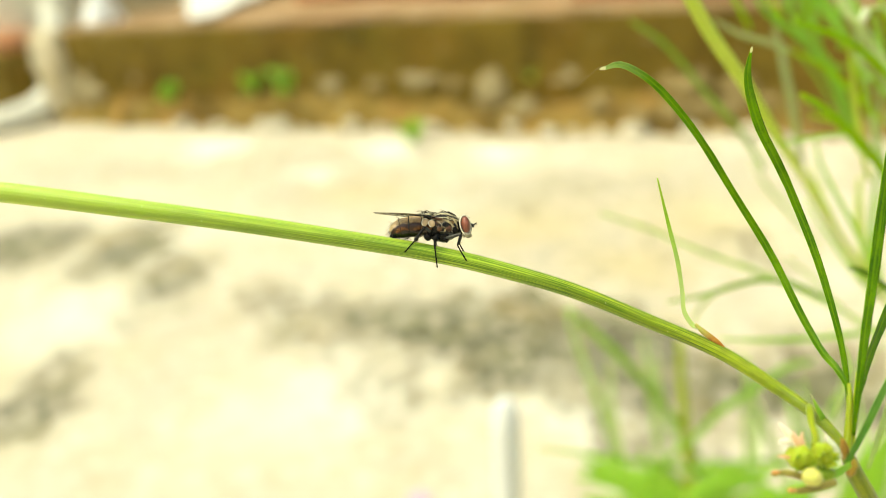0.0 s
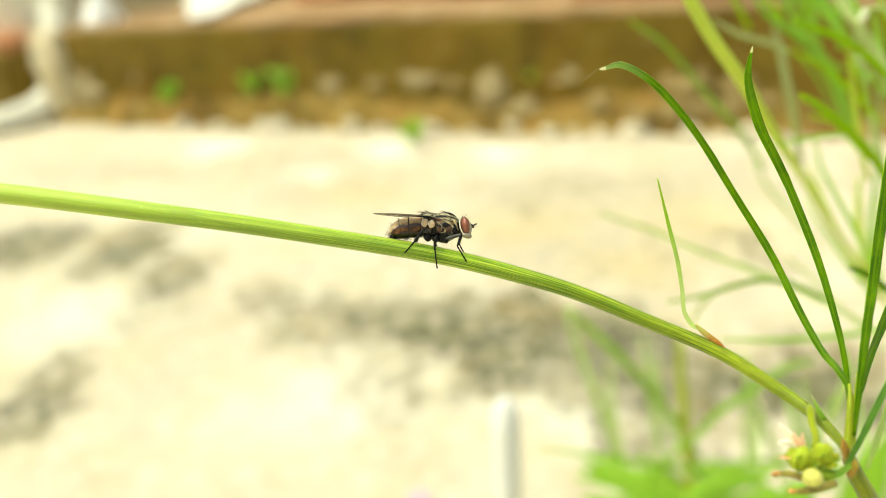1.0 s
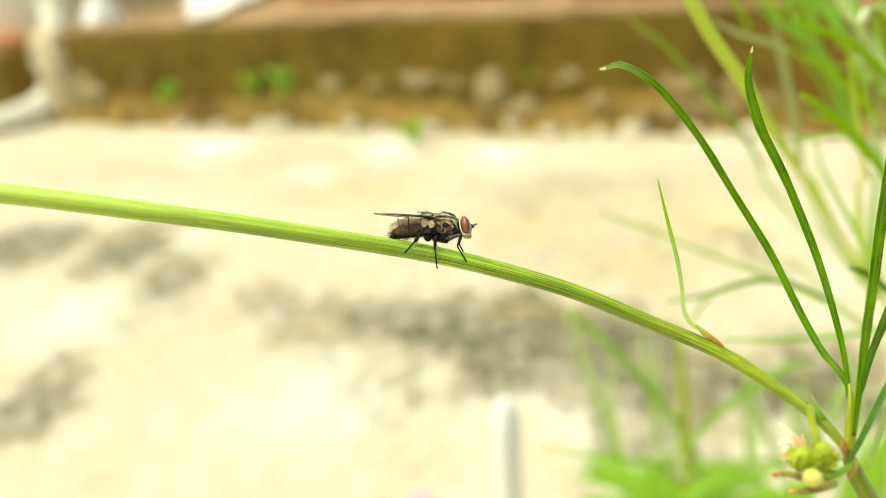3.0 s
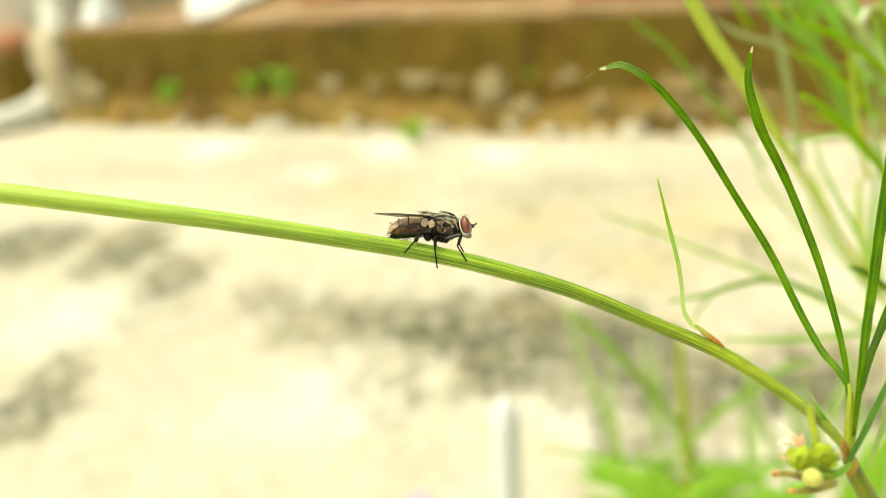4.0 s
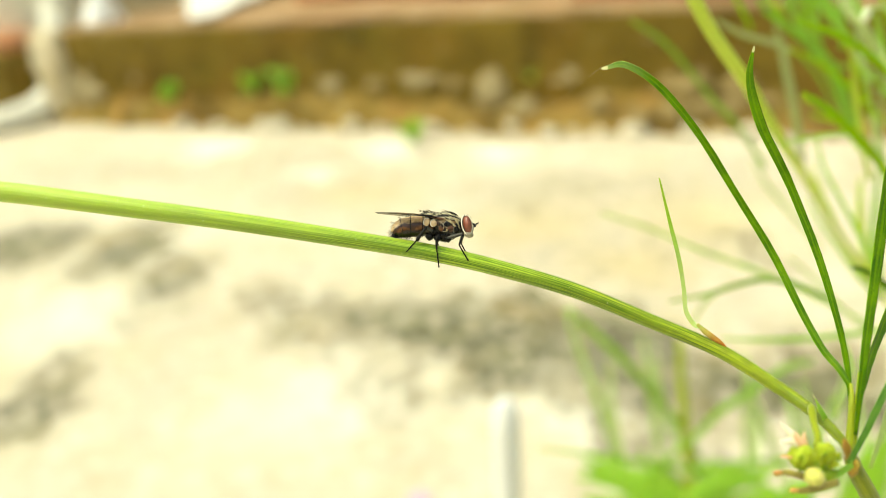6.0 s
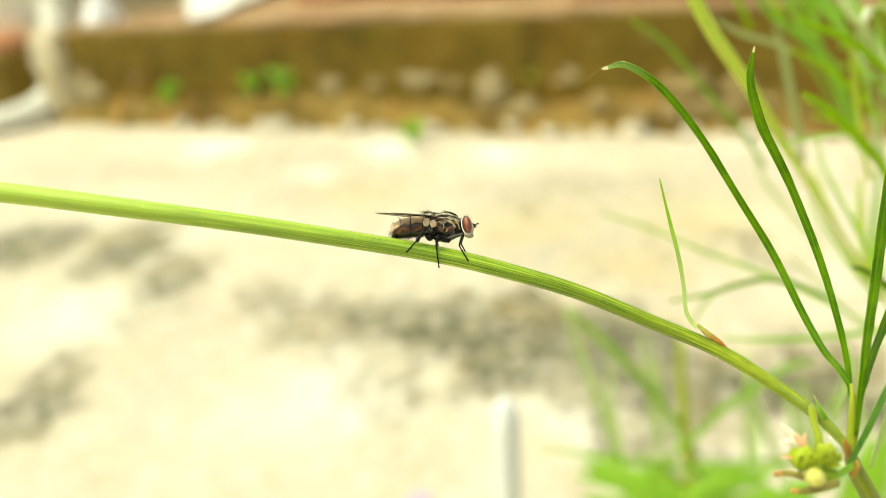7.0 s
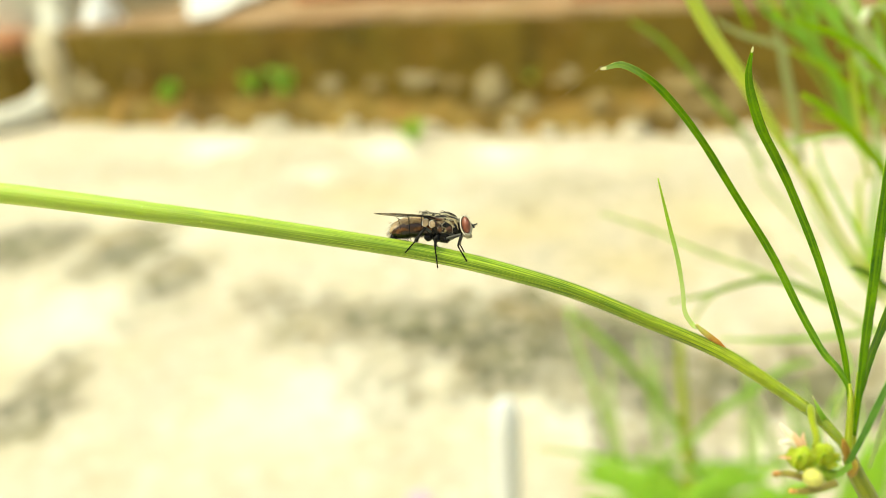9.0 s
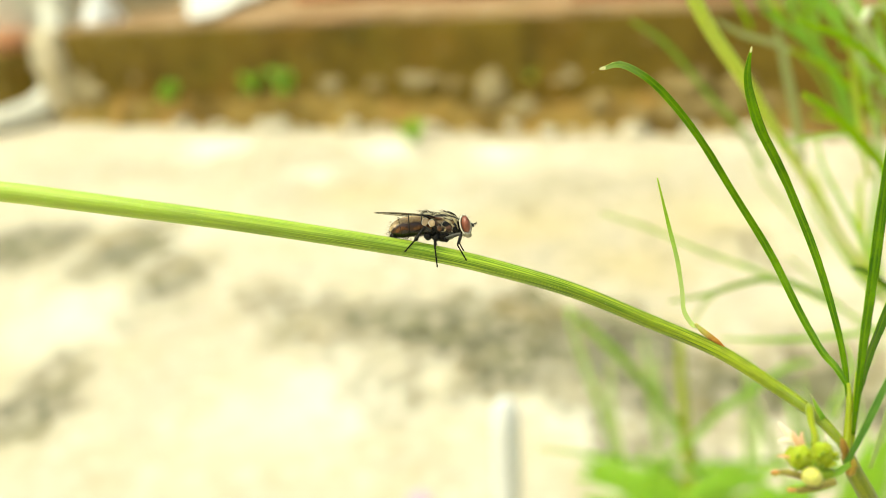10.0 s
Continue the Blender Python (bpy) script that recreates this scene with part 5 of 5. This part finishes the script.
fly_part("face", ball((HC[0] + 0.36, 0, HC[2] - 0.22), (0.32, 0.5, 0.70), (0, 6, 0), 20, 14), FLY_FACE, head, "silvery grey face")
fly_part("mouth", ball((HC[0] + 0.38, 0, HC[2] - 0.90), (0.32, 0.3, 0.22), (0, -20, 0), 16, 12, 0.2, 1.0), FLY_FACE, head)
fly_part("bristles", hairs(on_ball((HC[0] - 0.05, 0, HC[2]), (0.5, 0.6, 0.95), (0, 0, 0), 30, 6, lambda n: n.z > 0.5 or (n.z < -0.6 and n.x > -0.3)), 0.32, (0.1, 0, 0.0), 0.014, 4), FLY_BLACK, head)

# wings, folded flat over the back
for s in (-1, 1):
    wing = [(x, s * y, z) for x, y, z in [(0.02, 0.95, 2.80), (-0.96, 1.15, 2.98), (-2.4, 1.3, 3.10), (-4, 1.15, 3.20), (-5.75, 0.75, 3.26)]]
    wg = fly_part("wing", tube(wing, [0.18, 0.55, 0.72, 0.62, 0.08], 24, 12, 0.02, facing=(0.05, 0.16 * s, 1)), FLY_WING, label="smoky brown translucent wing")
    fly_part("wing_vein", tube([(x, y + 0.5 * s * q, z - 0.08 * q) for (x, y, z), q in zip(wing, (0.3, 1.0, 1.3, 1.1, 0.1))], [0.075, 0.055, 0.04, 0.03, 0.012], 20, 6), FLY_BLACK, wg, "dark front vein")
    for shift in (0.12, -0.22):
        vein = [(x, y + s * shift * q, z + 0.02) for (x, y, z), q in zip(wing, (0.2, 0.9, 1.1, 0.9, 0.1))]
        fly_part("wing_vein", tube(vein, [0.03, 0.025, 0.02, 0.018, 0.01], 20, 6), FLY_BLACK, wg)
    fly_part("wing_base", tube([(x, s * y, z) for x, y, z in [(-0.96, 1.1, 2.92), (-0.21, 1.12, 2.80), (0.45, 1.08, 2.68), (0.95, 0.95, 2.72)]], [0.06, 0.13, 0.12, 0.05], 12, 10, 0.6, facing=(0, s, 0.4)), FLY_RUST, wg, "dark wing joint")
    for (x, y, z), r, turn in (((-0.93, 1.25, 2.36), (0.29, 0.10, 0.38), 18), ((-0.30, 1.22, 2.24), (0.29, 0.12, 0.34), -12)):
        scale = fly_part("calypter", ball((x, s * y, z), r, (0, turn, 0), 24, 16, 0.12, 2.0 + x), FLY_CALYPTER, label="tan scale under the wing")
        edge = []
        for j in range(21):
            an = 2 * math.pi * j / 20
            e = Euler((0, radians(turn), 0)).to_matrix() @ Vector((r[0] * 0.98 * math.cos(an), 0, r[2] * 0.98 * math.sin(an)))
            edge.append((x + e.x, s * (y + 0.02), z + e.z))
        fly_part("calypter_rim", tube(edge[3:15], [0.012] + [0.04] * 10 + [0.012], 30, 8, facing=(0, 1, 0.01)), FLY_RIM, scale, "whitish rim")
    for x, y, z, r in ((-0.72, 0.62, 1.02, 0.36), (0.10, 0.72, 0.86, 0.34), (1.02, 0.60, 0.80, 0.34)):
        fly_part("hip", ball((x, s * y, z), (r, r * 0.7, r * 0.9), (0, 20, 0), 18, 12, 0.35, x), FLY_BLACK, thorax)


def leg(name, joints, radii):
    """Upper leg, shin and the jointed foot, each piece a part of the leg."""
    p = [Vector(j) for j in joints]
    # front and hind upper legs take grey for the light they catch
    up = fly_part(name, tube([p[0], (p[0] + p[1]) * 0.5, p[1]], [radii[0] * 0.8, radii[0], radii[0] * 0.7], 10, 10), FLY_BLACK if name == "middle_leg" else FLY_GREY)
    fly_part("shin", tube([p[1], (p[1] + p[2]) * 0.5, p[2]], [radii[1], radii[1] * 1.1, radii[1] * 0.9], 10, 8), FLY_BLACK, up)
    foot = [p[2] + (p[3] - p[2]) * (k / 5) for k in range(6)]
    bits = [tube([a, a * 0.3 + b * 0.7, b], [radii[2] * 0.8, radii[2] * 1.15, radii[2] * 0.75], 5, 8)[:2] for a, b in zip(foot, foot[1:])]
    fly_part("foot", joined(*bits), FLY_BLACK, up)
    spots = []
    for a, b in ((p[0], p[1]), (p[1], p[2]), (p[2], p[3])):
        for k in range(11):
            spots.append((a + (b - a) * (k + 0.5) / 11, Vector((math.cos(k * 2.1), -0.4, math.sin(k * 2.1)))))
    fly_part("bristles", hairs(spots, 0.2, (0, 0, -0.5), 0.011, 3), FLY_BLACK, up)


leg("front_leg", [(1.01, -0.7, 0.91), (2.4, -0.95, 1.28), (2.08, -1.25, 0.21), (2.93, -1.08, -1.23)], (0.19, 0.10, 0.07))
leg("front_leg", [(1.17, 0.6, 0.96), (2.61, 0.9, 1.49), (2.29, 0.95, 0.43), (2.77, 0.5, -0.48)], (0.17, 0.10, 0.07))
leg("middle_leg", [(0.32, -0.8, 1.33), (-0.05, -1.25, 0.85), (0, -1.3, -0.16), (0.21, -0.95, -1.87)], (0.17, 0.10, 0.065))
leg("middle_leg", [(0.32, 0.7, 1.28), (-0.11, 1.2, 0.85), (0.11, 1.2, 0.21), (0.43, 0.7, -0.21)], (0.16, 0.10, 0.065))
leg("hind_leg", [(-0.43, -0.8, 1.49), (-0.96, -1.15, 1.92), (-1.86, -1.3, 0.66), (-2.82, -1.15, -0.42)], (0.15, 0.14, 0.07))
leg("hind_leg", [(-0.53, 0.8, 1.39), (-1.49, 1.2, 1.39), (-1.81, 1, 0.64), (-2.35, 0.6, 0.32)], (0.16, 0.11, 0.07))


# ---- what moves: the weed sways a little, and the fly rides on its stem ----
SWAY = ((0, 0.0, -1.3), (0.5, 0.0, -1.8), (1, 0.0, 0.0), (1.5, 0.0, 0.6), (2, 0.0, 0.1), (2.5, 0.0, 0.5), (3.2, 0.0, 0.0), (4, 0.0, -0.4), (4.5, 0.0, -1.2), (5, 0.5, -0.4), (5.5, 2.4, -1.2),
        (6.2, 2.9, -0.5), (7, 3.0, 0.1), (7.5, 3.0, -0.5), (8, 2.8, 0.0), (8.5, 1.6, -1.2), (9, 0.8, 0.0), (9.5, 1.6, -1.2), (10, 0.0, -2.0))


BACK_SWAY = ((0, 1.6), (0.5, 1.4), (1, 0.0), (1.5, -0.9), (2, -0.9), (2.5, 0.0), (3.2, 1.0), (4, 1.8), (4.5, 2.0), (5, 3.0), (5.5, 4.6), (6.2, 5.6), (7, 5.9), (7.5, 5.6), (8, 5.0), (8.5, 4.6), (9, 3.4), (9.5, 4.6), (10, 5.4))


def motions():
    plant_rows, branch_rows, fly_rows, thread_rows = [], [], [], []
    base, joint = Vector(PLANT_BASE), Vector(BRANCH_JOINT) * 0.001
    for t, side, bob in SWAY:
        lean = Matrix.Translation(base) @ pose(0, 0, 0, 0.014 * bob, 0.0122 * side, 0)
        dip = Matrix.Translation(joint) @ pose(0, 0, 0, 0, -0.04 * bob, 0) @ Matrix.Translation(-joint)
        plant_rows.append((t, lean))
        branch_rows.append((t, dip))
        fly_rows.append((t, lean @ dip @ Matrix.Translation(-base) @ FLY_REST))
        thread_rows.append((t, lean @ Matrix.Translation(-base)))
    walk(TH, thread_rows)
    back = Vector(BACK_BASE)
    walk(BACK, [(t, Matrix.Translation(back) @ pose(0, 0, 0, 0, 0.0165 * side, 0)) for t, side in BACK_SWAY])
    walk(PLANT, plant_rows)
    walk(BRANCH, branch_rows)
    walk(FLY, fly_rows)


motions()
